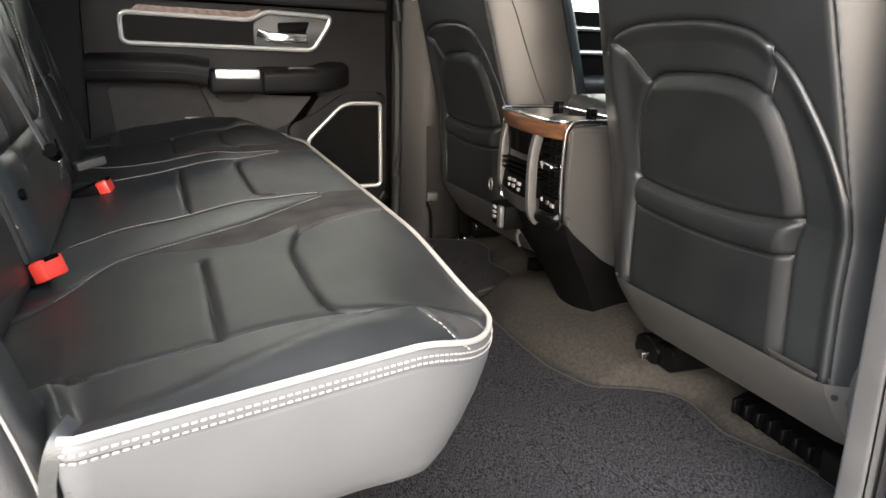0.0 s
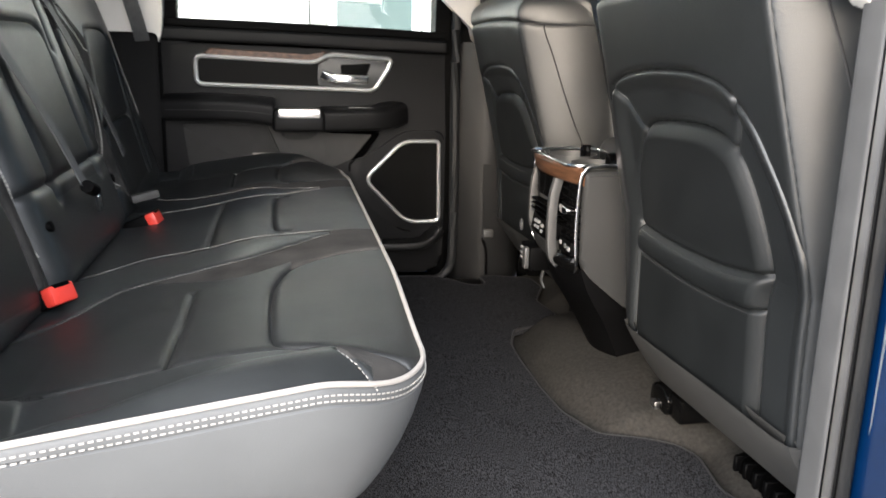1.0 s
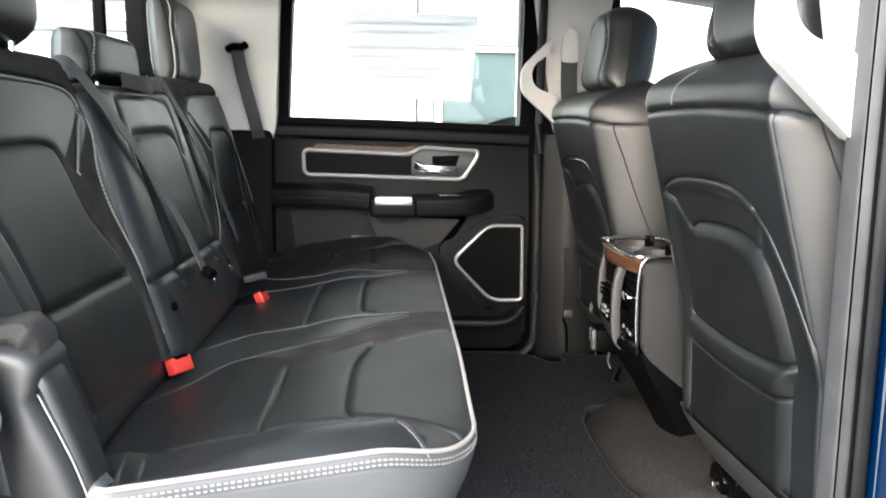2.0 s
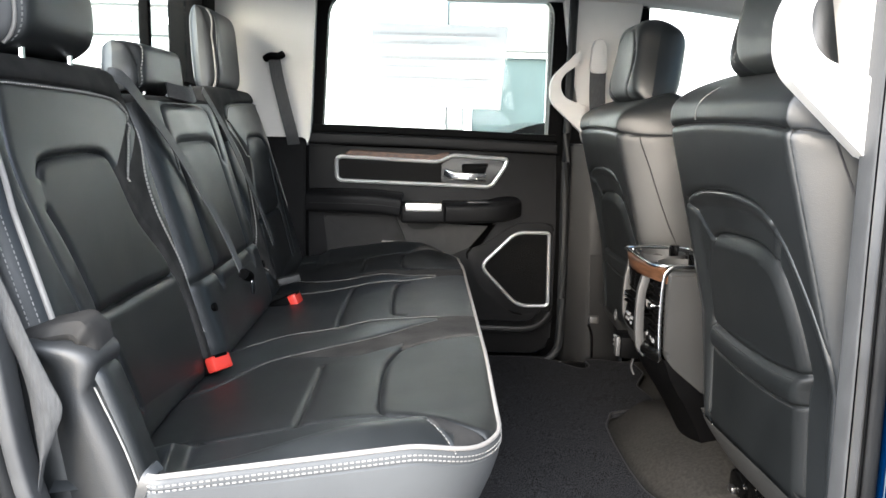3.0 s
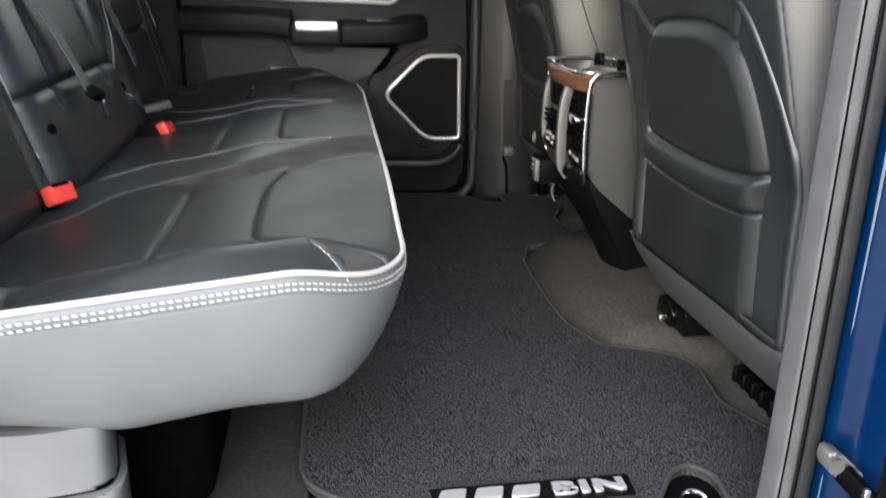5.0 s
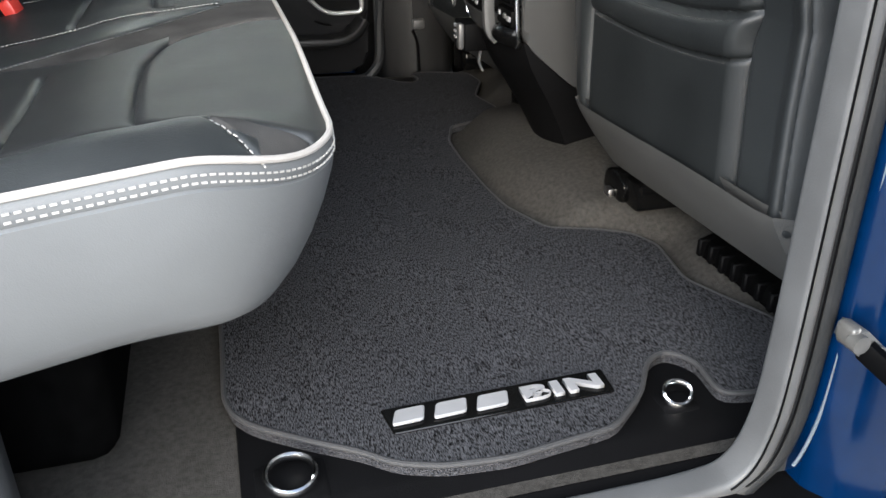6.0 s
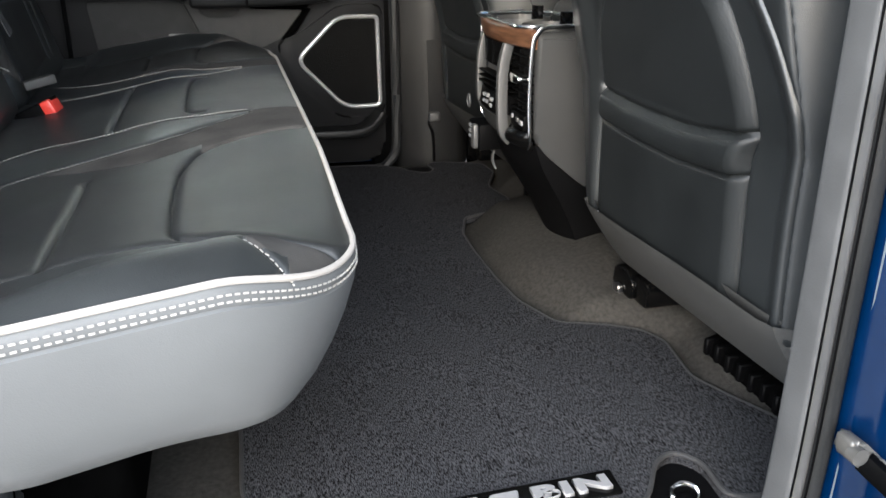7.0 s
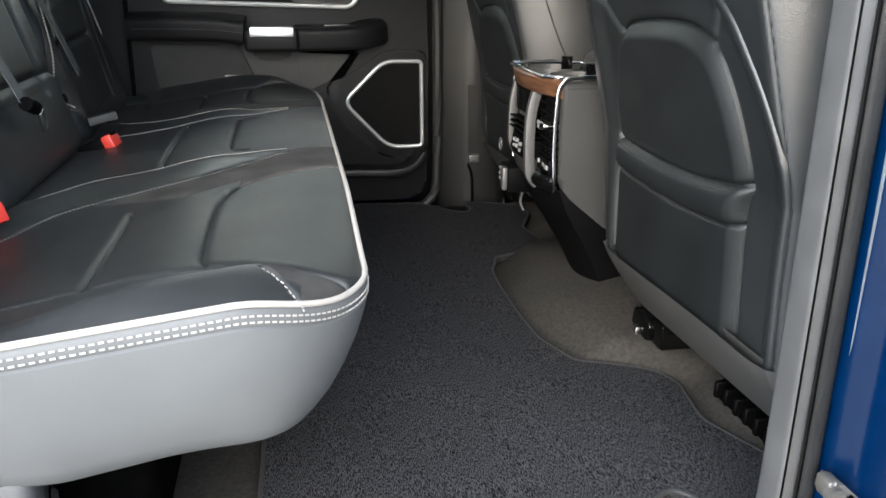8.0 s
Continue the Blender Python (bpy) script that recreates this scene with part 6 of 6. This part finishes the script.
# ---- floor mat ----
def floor_mat():
    m = empty("floor_mat", (0.35, MID, -0.02), "charcoal carpet floor mat with bound edge and badge", "floor mat")
    half = [(0.102, MID), (0.101, 1.04), (0.099, 0.935), (0.107, 0.905), (0.128, 0.880), (0.180, 0.843), (0.225, 0.815), (0.255, 0.788), (0.30, 0.771), (0.365, 0.764), (0.484, 0.779), (0.537, 0.824), (0.572, 0.876), (0.602, 0.890), (0.626, 0.862),
            (0.620, 0.800), (0.660, 0.790), (0.765, 0.830), (0.772, 0.915), (0.738, 0.99), (0.718, 1.04), (0.735, 1.145), (0.715, 1.19), (0.672, 1.216), (0.598, 1.245), (0.566, 1.34), (0.560, 1.44)]
    ring = fillet(half[1:], [0.0] + [0.016] * (len(half) - 3) + [0.0], 4)
    outline = [(0.102, MID)] + ring + [(x, flip(y)) for x, y in ring[::-1]]
    bm = bmesh.new()
    vs = [bm.verts.new((x, y, 0.0)) for x, y in outline]
    lo = [bm.verts.new((x, y, -0.016)) for x, y in outline]
    n = len(vs)
    for tri in tessellate_polygon([[Vector((x, y, 0.0)) for x, y in outline]]):
        bm.faces.new([vs[k] for k in tri])
    for i in range(n):
        bm.faces.new((vs[i], lo[i], lo[(i + 1) % n], vs[(i + 1) % n]))
    # cut into strips so that it can follow the floor
    for k in range(1, 22):
        g = list(bm.verts) + list(bm.edges) + list(bm.faces)
        bmesh.ops.bisect_plane(bm, geom=g, plane_co=(0.10 + k * 0.031, 0, 0), plane_no=(1, 0, 0))
    for k in range(1, 30):
        g = list(bm.verts) + list(bm.edges) + list(bm.faces)
        bmesh.ops.bisect_plane(bm, geom=g, plane_co=(0, 0.76 + k * 0.05, 0), plane_no=(0, 1, 0))

    def lift(x, y):
        return 0.0015 * math.sin(14 * x + 3 * y) * math.cos(9 * y)
    for v in bm.verts:
        v.co.z += lift(v.co.x, v.co.y)
    part("carpet", bm, CARPET, m)
    bm = bmesh.new()
    tube(bm, [(x, y, lift(x, y) - 0.002) for x, y in outline], 0.0032, 8, True)
    part("bound_edge", bm, HEM, m, "dark bound edge")
    b = part("badge", (lambda q: (prism(q, fillet([(0.256, 0.866), (0.511, 0.871), (0.508, 0.829), (0.262, 0.824)], 0.003, 3), "z", 0.0005, 0.0035, 0.001, 1), q)[1])(bmesh.new()), GLOSS_BLACK, m, "black badge with raised pale lettering")
    # maker's word as plain shapes
    for x0, w in ((0.262, 0.040), (0.306, 0.042), (0.352, 0.042)):
        q = bmesh.new()
        prism(q, fillet([(x0, 0.834), (x0 + w - 0.006, 0.836), (x0 + w, 0.858), (x0 + 0.008, 0.857)], 0.004, 3), "z", 0.0035, 0.0075, 0.001, 1)
        part("badge_shape", q, WHITE_LETTER, b)
    t = bpy.data.curves.new("word", 'FONT')
    t.body, t.size, t.extrude, t.bevel_depth, t.offset, t.space_character = "BIN", 0.034, 0.0022, 0.0003, 0.0012, 1.12
    tmp = new("word", t)
    bpy.context.view_layer.update()
    me = bpy.data.meshes.new_from_object(tmp.evaluated_get(bpy.context.evaluated_depsgraph_get()))
    bpy.data.objects.remove(tmp)
    me.transform(Matrix.Translation((0.406, 0.8365, 0.0055)) @ Matrix.Rotation(radians(1.2), 4, 'Z') @ Matrix.Diagonal((1.62, 0.86, 1, 1)))
    link_mesh("badge_word", me, WHITE_LETTER, b, shade=False)


floor_mat()


# ---- belts, buckles and small things ----
def buckle(at, yaw, tilt, name="seat_belt_buckle"):
    at = Vector(at)
    m = Matrix.Translation(at) @ Matrix.Rotation(radians(yaw), 4, 'Z') @ Matrix.Rotation(radians(tilt), 4, 'Y')
    c = empty(name, at, "black seat belt buckle with red release button", "belt buckle", "rear belt buckles")
    bm = bmesh.new()
    bx(bm, -0.070, 0.0, -0.021, 0.021, -0.014, 0.014, 0.005, 2, m)
    part("casing", bm, DARK, c)
    bm = bmesh.new()
    bx(bm, -0.001, 0.020, -0.0205, 0.0205, -0.0135, 0.0135, 0.004, 2, m)
    part("release_button", bm, RED, c, "red release button")
    bm = bmesh.new()
    bx(bm, 0.006, 0.0212, -0.013, 0.013, 0.009, 0.0145, 0.0005, 1, m)
    part("tongue_slot", bm, DARK, c)


buckle((-0.232, 1.175, 0.300), -32, -24)
buckle((-0.190, 1.715, 0.290), -10, -24)


def belts():
    # middle shoulder belt over the near backrest corner to its folded tongue
    b = empty("seat_belt", (-0.24, 1.43, 0.39), "grey webbing shoulder belt lying over the backrest", "seat belt", "rear seat belts")
    def on(y, z, l):
        return (-0.25 - 0.30 * (z - 0.33) + l * 0.958, y, z + l * 0.287)
    bm = bmesh.new()
    strap(bm, spline([on(1.188, 0.782, -0.012), on(1.200, 0.772, 0.006), on(1.244, 0.727, 0.013), on(1.325, 0.650, 0.016), on(1.388, 0.570, 0.018), on(1.432, 0.480, 0.022), on(1.447, 0.390, 0.028)], 8), 0.033, 0.0014, up=(0.95, 0, 0.3))
    part("webbing", bm, WEBBING_GREY, b)
    bm = bmesh.new()
    tube(bm, [on(1.428, 0.398, 0.034), on(1.462, 0.386, 0.034)], 0.011, 10)
    t = part("tongue", bm, DARK, b)
    bm = bmesh.new()
    bx(bm, -0.003, 0.003, -0.010, 0.010, -0.034, 0.0, 0.001, 1, Matrix.Translation(on(1.470, 0.380, 0.036)) @ Matrix.Rotation(radians(24), 4, 'X'))
    part("tongue_plate", bm, CHROME, t, "chrome tongue plate")
    # far shoulder belt, from the quarter pillar guide
    b = empty("seat_belt", (-0.32, 2.26, 0.87), "black webbing shoulder belt hanging from the quarter pillar", "seat belt", "rear seat belts")
    bm = bmesh.new()
    strap(bm, spline([(-0.325, 2.262, 0.888), (-0.314, 2.256, 0.83), (-0.292, 2.252, 0.74), (-0.276, 2.262, 0.67), (-0.270, 2.285, 0.62)], 6), 0.036, 0.0014, up=(0, -1, 0))
    part("webbing", bm, WEBBING, b)
    bm = bmesh.new()
    tube(bm, spline([(-0.352, 2.27, 0.885), (-0.335, 2.262, 0.893), (-0.312, 2.262, 0.893), (-0.300, 2.27, 0.90)], 5), 0.011, 10, up=(0, 1, 0))
    part("guide_loop", bm, DARK, b)
    # a second strap on the far side of the middle place
    b = empty("seat_belt", (-0.25, 1.80, 0.40), "dark webbing belt along the middle backrest edge", "seat belt", "rear seat belts")
    bm = bmesh.new()
    strap(bm, spline([on(1.70, 0.775, 0.0), on(1.76, 0.66, 0.012), on(1.83, 0.50, 0.014), on(1.85, 0.40, 0.016)], 6), 0.034, 0.0014, up=(0.95, 0, 0.3))
    part("webbing", bm, WEBBING, b)
    # near shoulder belt beside the door seal
    b = empty("seat_belt", (-0.30, 0.69, 0.40), "grey webbing belt hanging beside the quarter trim", "seat belt", "rear seat belts")
    bm = bmesh.new()
    rows = []
    for z, xl, xr in ((0.66, -0.42, -0.375), (0.58, -0.370, -0.335), (0.52, -0.340, -0.309), (0.47, -0.312, -0.290), (0.43, -0.300, -0.273), (0.401, -0.296, -0.262), (0.37, -0.293, -0.272), (0.337, -0.291, -0.284), (0.30, -0.298, -0.290)):
        rows.append([(xl + (xr - xl) * k, 0.674 - 0.006 * math.sin(k * 3.1) - 0.004 * k, z + 0.006 * k * k) for k in np.linspace(0, 1, 7)])
    rows = np.array(rows)
    rows = np.stack([np.array(spline(rows[:, c], 5)) for c in range(7)], 1)
    b_back = rows + np.array((0.0, 0.0016, 0.0))
    bm.free()
    grid_mesh("webbing", np.concatenate([rows, b_back[::-1]], 0), [WEBBING], None, None, b)
    bm = bmesh.new()
    sweep(bm, [(-0.352, 0.700, 0.615), (-0.352, 0.680, 0.615)], circle(0.016, 12))
    t = part("stop_button", bm, DARK, b)
    bm = bmesh.new()
    bx(bm, -0.004, 0.004, -0.012, 0.012, -0.03, 0.0, 0.001, 1, Matrix.Translation((-0.348, 0.692, 0.585)))
    part("tongue_plate", bm, CHROME, t, "chrome tongue plate")
    # front far belt: guide and webbing at the centre pillar
    b = empty("seat_belt", (0.62, 2.28, 0.80), "black front belt hanging from its pale pillar guide", "seat belt", "front seat belts")
    bm = bmesh.new()
    strap(bm, spline([(0.630, 2.278, 0.875), (0.630, 2.272, 0.80), (0.635, 2.262, 0.72)], 5), 0.048, 0.0016, up=(0, -1, 0))
    part("webbing", bm, WEBBING, b)
    bm = bmesh.new()
    prism(bm, fillet([(0.604, 0.865), (0.612, 0.955), (0.630, 0.968), (0.650, 0.955), (0.658, 0.865)], 0.015, 5), "y", 2.268, 2.292, 0.006, 2)
    part("guide", bm, LIGHT_TRIM, b)
    b = empty("belt_anchor", (0.62, 2.26, 0.1), "dark belt anchor strap on the lower centre pillar", "belt anchor")
    bm = bmesh.new()
    strap(bm, spline([(0.645, 2.262, 0.32), (0.648, 2.255, 0.20), (0.650, 2.254, 0.12)], 5), 0.030, 0.0016, up=(0, -1, 0))
    part("webbing", bm, PILLAR, b)
    # the loop's pale highlight is put into the bracket's grey
    bm = bmesh.new()
    bx(bm, 0.632, 0.664, 2.240, 2.256, 0.108, 0.134, 0.006, 3)
    part("bracket", bm, SILVER, b, "pale grey belt loop")
    bm = bmesh.new()
    tube(bm, spline([(0.632, 2.246, 0.105), (0.645, 2.248, 0.07), (0.648, 2.248, 0.0)], 5), 0.004, 8)
    part("cable", bm, DARK, b)


belts()


def lower_latch():
    # small silver buckle stub lying by the second buckle
    c = empty("belt_stub", (-0.20, 1.80, 0.33), "silver folded belt stub by the backrest", "belt stub")
    bm = bmesh.new()
    bx(bm, -0.055, 0.0, -0.016, 0.016, -0.008, 0.008, 0.003, 2, Matrix.Translation((-0.185, 1.80, 0.330)) @ Matrix.Rotation(radians(-12), 4, 'Y') @ Matrix.Rotation(radians(20), 4, 'Z'))
    part("stub", bm, PANEL_GREY, c)


lower_latch()


def quarter_trim():
    """Moulded trim between the near end of the seat and the door opening."""
    t = empty("quarter_trim", (-0.2, 0.69, 0.0), "dark grey moulded quarter trim beside the rear seat", "trim", kind="structure")
    # the moulding: a rounded fall from the shelf by the backrest down beside the cushion
    right = spline([(-0.345, 0.470), (-0.300, 0.470), (-0.258, 0.464), (-0.240, 0.450), (-0.243, 0.428), (-0.246, 0.410), (-0.232, 0.376), (-0.219, 0.345), (-0.207, 0.310), (-0.198, 0.280), (-0.188, 0.240), (-0.180, 0.200), (-0.176, 0.185)], 6)
    left = spline([(-0.350, 0.440), (-0.330, 0.436), (-0.320, 0.430), (-0.310, 0.420), (-0.303, 0.400), (-0.298, 0.380), (-0.295, 0.350), (-0.292, 0.325), (-0.289, 0.300), (-0.285, 0.275), (-0.280, 0.240), (-0.276, 0.200), (-0.274, 0.185)], 6)
    rows = []
    for k, y in ((-0.10, 0.760), (-0.06, 0.728), (-0.03, 0.712), (0.0, 0.704), (0.05, 0.699), (0.12, 0.696), (0.22, 0.695), (0.34, 0.697), (0.48, 0.702), (0.62, 0.709), (0.76, 0.716), (0.9, 0.723), (1.0, 0.728)):
        rows.append([(r[0] + (e[0] - r[0]) * k, y, r[1] + (e[1] - r[1]) * k) for r, e in zip(right, left)])
    grid_mesh("moulding", np.array(rows), [TRIM_GREY], None, None, t)
    # vinyl gusset between the moulding and the backrest, with a pale welt
    g_l = spline([(-0.262, 0.430), (-0.250, 0.424), (-0.238, 0.398), (-0.226, 0.370), (-0.214, 0.340), (-0.203, 0.306), (-0.195, 0.276), (-0.186, 0.236), (-0.17, 0.18)], 6)
    g_r = spline([(-0.240, 0.444), (-0.228, 0.432), (-0.215, 0.395), (-0.203, 0.362), (-0.194, 0.335), (-0.184, 0.306), (-0.176, 0.276), (-0.166, 0.236), (-0.15, 0.18)], 6)
    rows = []
    for k, y in ((-0.15, 0.730), (-0.02, 0.715), (0.1, 0.711), (0.35, 0.709), (0.6, 0.711), (0.8, 0.716), (0.9, 0.726), (0.92, 0.750)):
        rows.append([(a[0] + (b_[0] - a[0]) * k, y, a[1] + (b_[1] - a[1]) * k) for a, b_ in zip(g_l, g_r)])
    grid_mesh("gusset", np.array(rows), [LEATHER], None, None, t, "black vinyl gusset")
    bm = bmesh.new()
    tube(bm, [(x + 0.002, 0.711, z) for x, z in g_l[8:]], 0.0013, 6)
    part("welt", bm, PALE_THREAD, t)
    # folded vinyl flap over the shelf
    f_t = spline([(-0.365, 0.466), (-0.325, 0.476), (-0.297, 0.484), (-0.262, 0.489), (-0.247, 0.477), (-0.238, 0.447)], 7)
    f_b = spline([(-0.365, 0.452), (-0.325, 0.458), (-0.300, 0.463), (-0.272, 0.464), (-0.257, 0.456), (-0.246, 0.440)], 7)
    rows = []
    for k, y in ((-0.15, 0.760), (-0.08, 0.735), (0.0, 0.720), (0.25, 0.714), (0.5, 0.710), (0.75, 0.712), (1.0, 0.722), (1.05, 0.745)):
        rows.append([(a[0] + (b_[0] - a[0]) * k, y + 0.003 * math.sin(i_ * 0.7), a[1] + (b_[1] - a[1]) * k) for i_, (a, b_) in enumerate(zip(f_t, f_b))])
    grid_mesh("flap", np.array(rows), [SUEDE], None, None, t, "folded black vinyl flap")
    # grey foot of the trim: two rounded blocks with a dark joint between them
    bm = bmesh.new()
    foot = fillet([(-0.40, 0.690), (-0.110, 0.694), (-0.064, 0.706), (-0.062, 0.735), (-0.085, 0.82), (-0.40, 0.82)], [0.0, 0.05, 0.03, 0.03, 0.02, 0.0], 7)
    prism(bm, foot, "z", 0.146, 0.212, 0.006, 3)
    part("upper_foot", bm, FOOT_GREY, t, "pale grey plastic foot")
    bm = bmesh.new()
    prism(bm, [(x, y + 0.003) for x, y in foot], "z", 0.140, 0.150)
    part("joint", bm, SHADE_BLACK, t)
    bm = bmesh.new()
    prism(bm, [(x + 0.008, y - 0.004) for x, y in foot], "z", -0.030, 0.142, 0.006, 3)
    part("lower_foot", bm, FOOT_GREY, t, "pale grey plastic foot")
    # strap end at the rear corner of the cushion
    bm = bmesh.new()
    strap(bm, spline([(-0.158, 0.660, 0.350), (-0.168, 0.646, 0.340), (-0.175, 0.642, 0.310), (-0.171, 0.640, 0.268), (-0.157, 0.640, 0.21)], 6), 0.011, 0.004, up=(0, 1, 0))
    part("strap_end", bm, LEATHER, t, "grey vinyl strap end")


quarter_trim()


def under_seat():
    b = empty("storage_box", (-0.1, 1.1, 0.0), "folding storage box toned with the black shade under the rear seat", "storage box")
    # box and lids are near-black: shade under the bench is put into their colour
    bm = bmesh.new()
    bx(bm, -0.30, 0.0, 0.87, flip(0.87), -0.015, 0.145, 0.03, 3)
    part("body", bm, SHADE_BLACK, b)
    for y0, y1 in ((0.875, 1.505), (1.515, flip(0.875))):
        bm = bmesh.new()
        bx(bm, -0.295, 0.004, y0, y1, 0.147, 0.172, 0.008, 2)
        part("lid", bm, SHADE_BLACK, b)
    r = empty("seat_bracket", (0.07, 0.95, 0.19), "black steel seat hinge bracket with a bolt", "bracket")
    bm = bmesh.new()
    bx(bm, 0.035, 0.085, 0.93, 0.98, 0.150, 0.222, 0.006, 2)
    part("plate", bm, GLOSS_BLACK, r)
    bm = bmesh.new()
    sweep(bm, [(0.06, 0.932, 0.178), (0.06, 0.918, 0.178)], circle(0.010, 12))
    part("bolt", bm, STEEL, r)


under_seat()


def ring_handle(at, r, tilt, yaw):
    """A latch dish with a steel pull ring, set in the sill trim."""
    x, y, z = at
    c = empty("ring_latch", at, "steel pull ring in a black latch dish at the sill", "ring latch", "ring latches")
    bm = bmesh.new()
    bx(bm, x - r * 1.5, x + r * 1.5, y - r * 1.25, y + r * 1.35, z - 0.02, z - 0.006, 0.006, 2)
    part("dish", bm, PLASTIC, c)
    bm = bmesh.new()
    m = Matrix.Translation((x, y, z + 0.004)) @ Matrix.Rotation(radians(yaw), 4, 'Z') @ Matrix.Rotation(radians(tilt), 4, 'X')
    tube(bm, [tuple(m @ Vector((r * math.cos(a), r * 0.92 * math.sin(a), 0))) for a in np.linspace(0, 2 * math.pi, 28, endpoint=False)], 0.0028, 8, True, ry=0.004)
    part("ring", bm, CHROME, c, "polished steel ring")


ring_handle((0.156, 0.803, -0.008), 0.024, 12, 10)
ring_handle((0.576, 0.814, -0.008), 0.015, 35, -20)


def seat_hook():
    h = empty("seat_hook", (0.727, 1.266, 0.03), "black seat rail end cover with steel bolt", "rail cover")
    bm = bmesh.new()
    prism(bm, fillet([(1.235, 0.025), (1.225, 0.060), (1.255, 0.078), (1.295, 0.070), (1.300, 0.032)], 0.012, 4), "x", 0.716, 0.76, 0.006, 2)
    part("cover", bm, GLOSS_BLACK, h)
    bm = bmesh.new()
    bx(bm, 0.706, 0.718, 1.256, 1.276, 0.026, 0.046, 0.004, 2)
    part("bolt", bm, STEEL, h)
    v = empty("air_outlet", (0.745, 0.97, 0.03), "black slotted air outlet under the front seat", "air outlet")
    bm = bmesh.new()
    prism(bm, fillet([(0.748, 0.020), (0.752, 0.046), (0.80, 0.060), (0.80, 0.020)], 0.006, 3), "y", 0.880, 1.065, 0.004, 2)
    part("housing", bm, SHADE_BLACK, v)
    for k in range(7):
        bm = bmesh.new()
        y = 0.892 + k * 0.026
        bx(bm, 0.741, 0.770, y, y + 0.009, 0.024, 0.050, 0.002, 1, Matrix.Translation((0.0, 0.0, 0.001 * (k % 2))))
        part("slat", bm, DARK, v)


seat_hook()
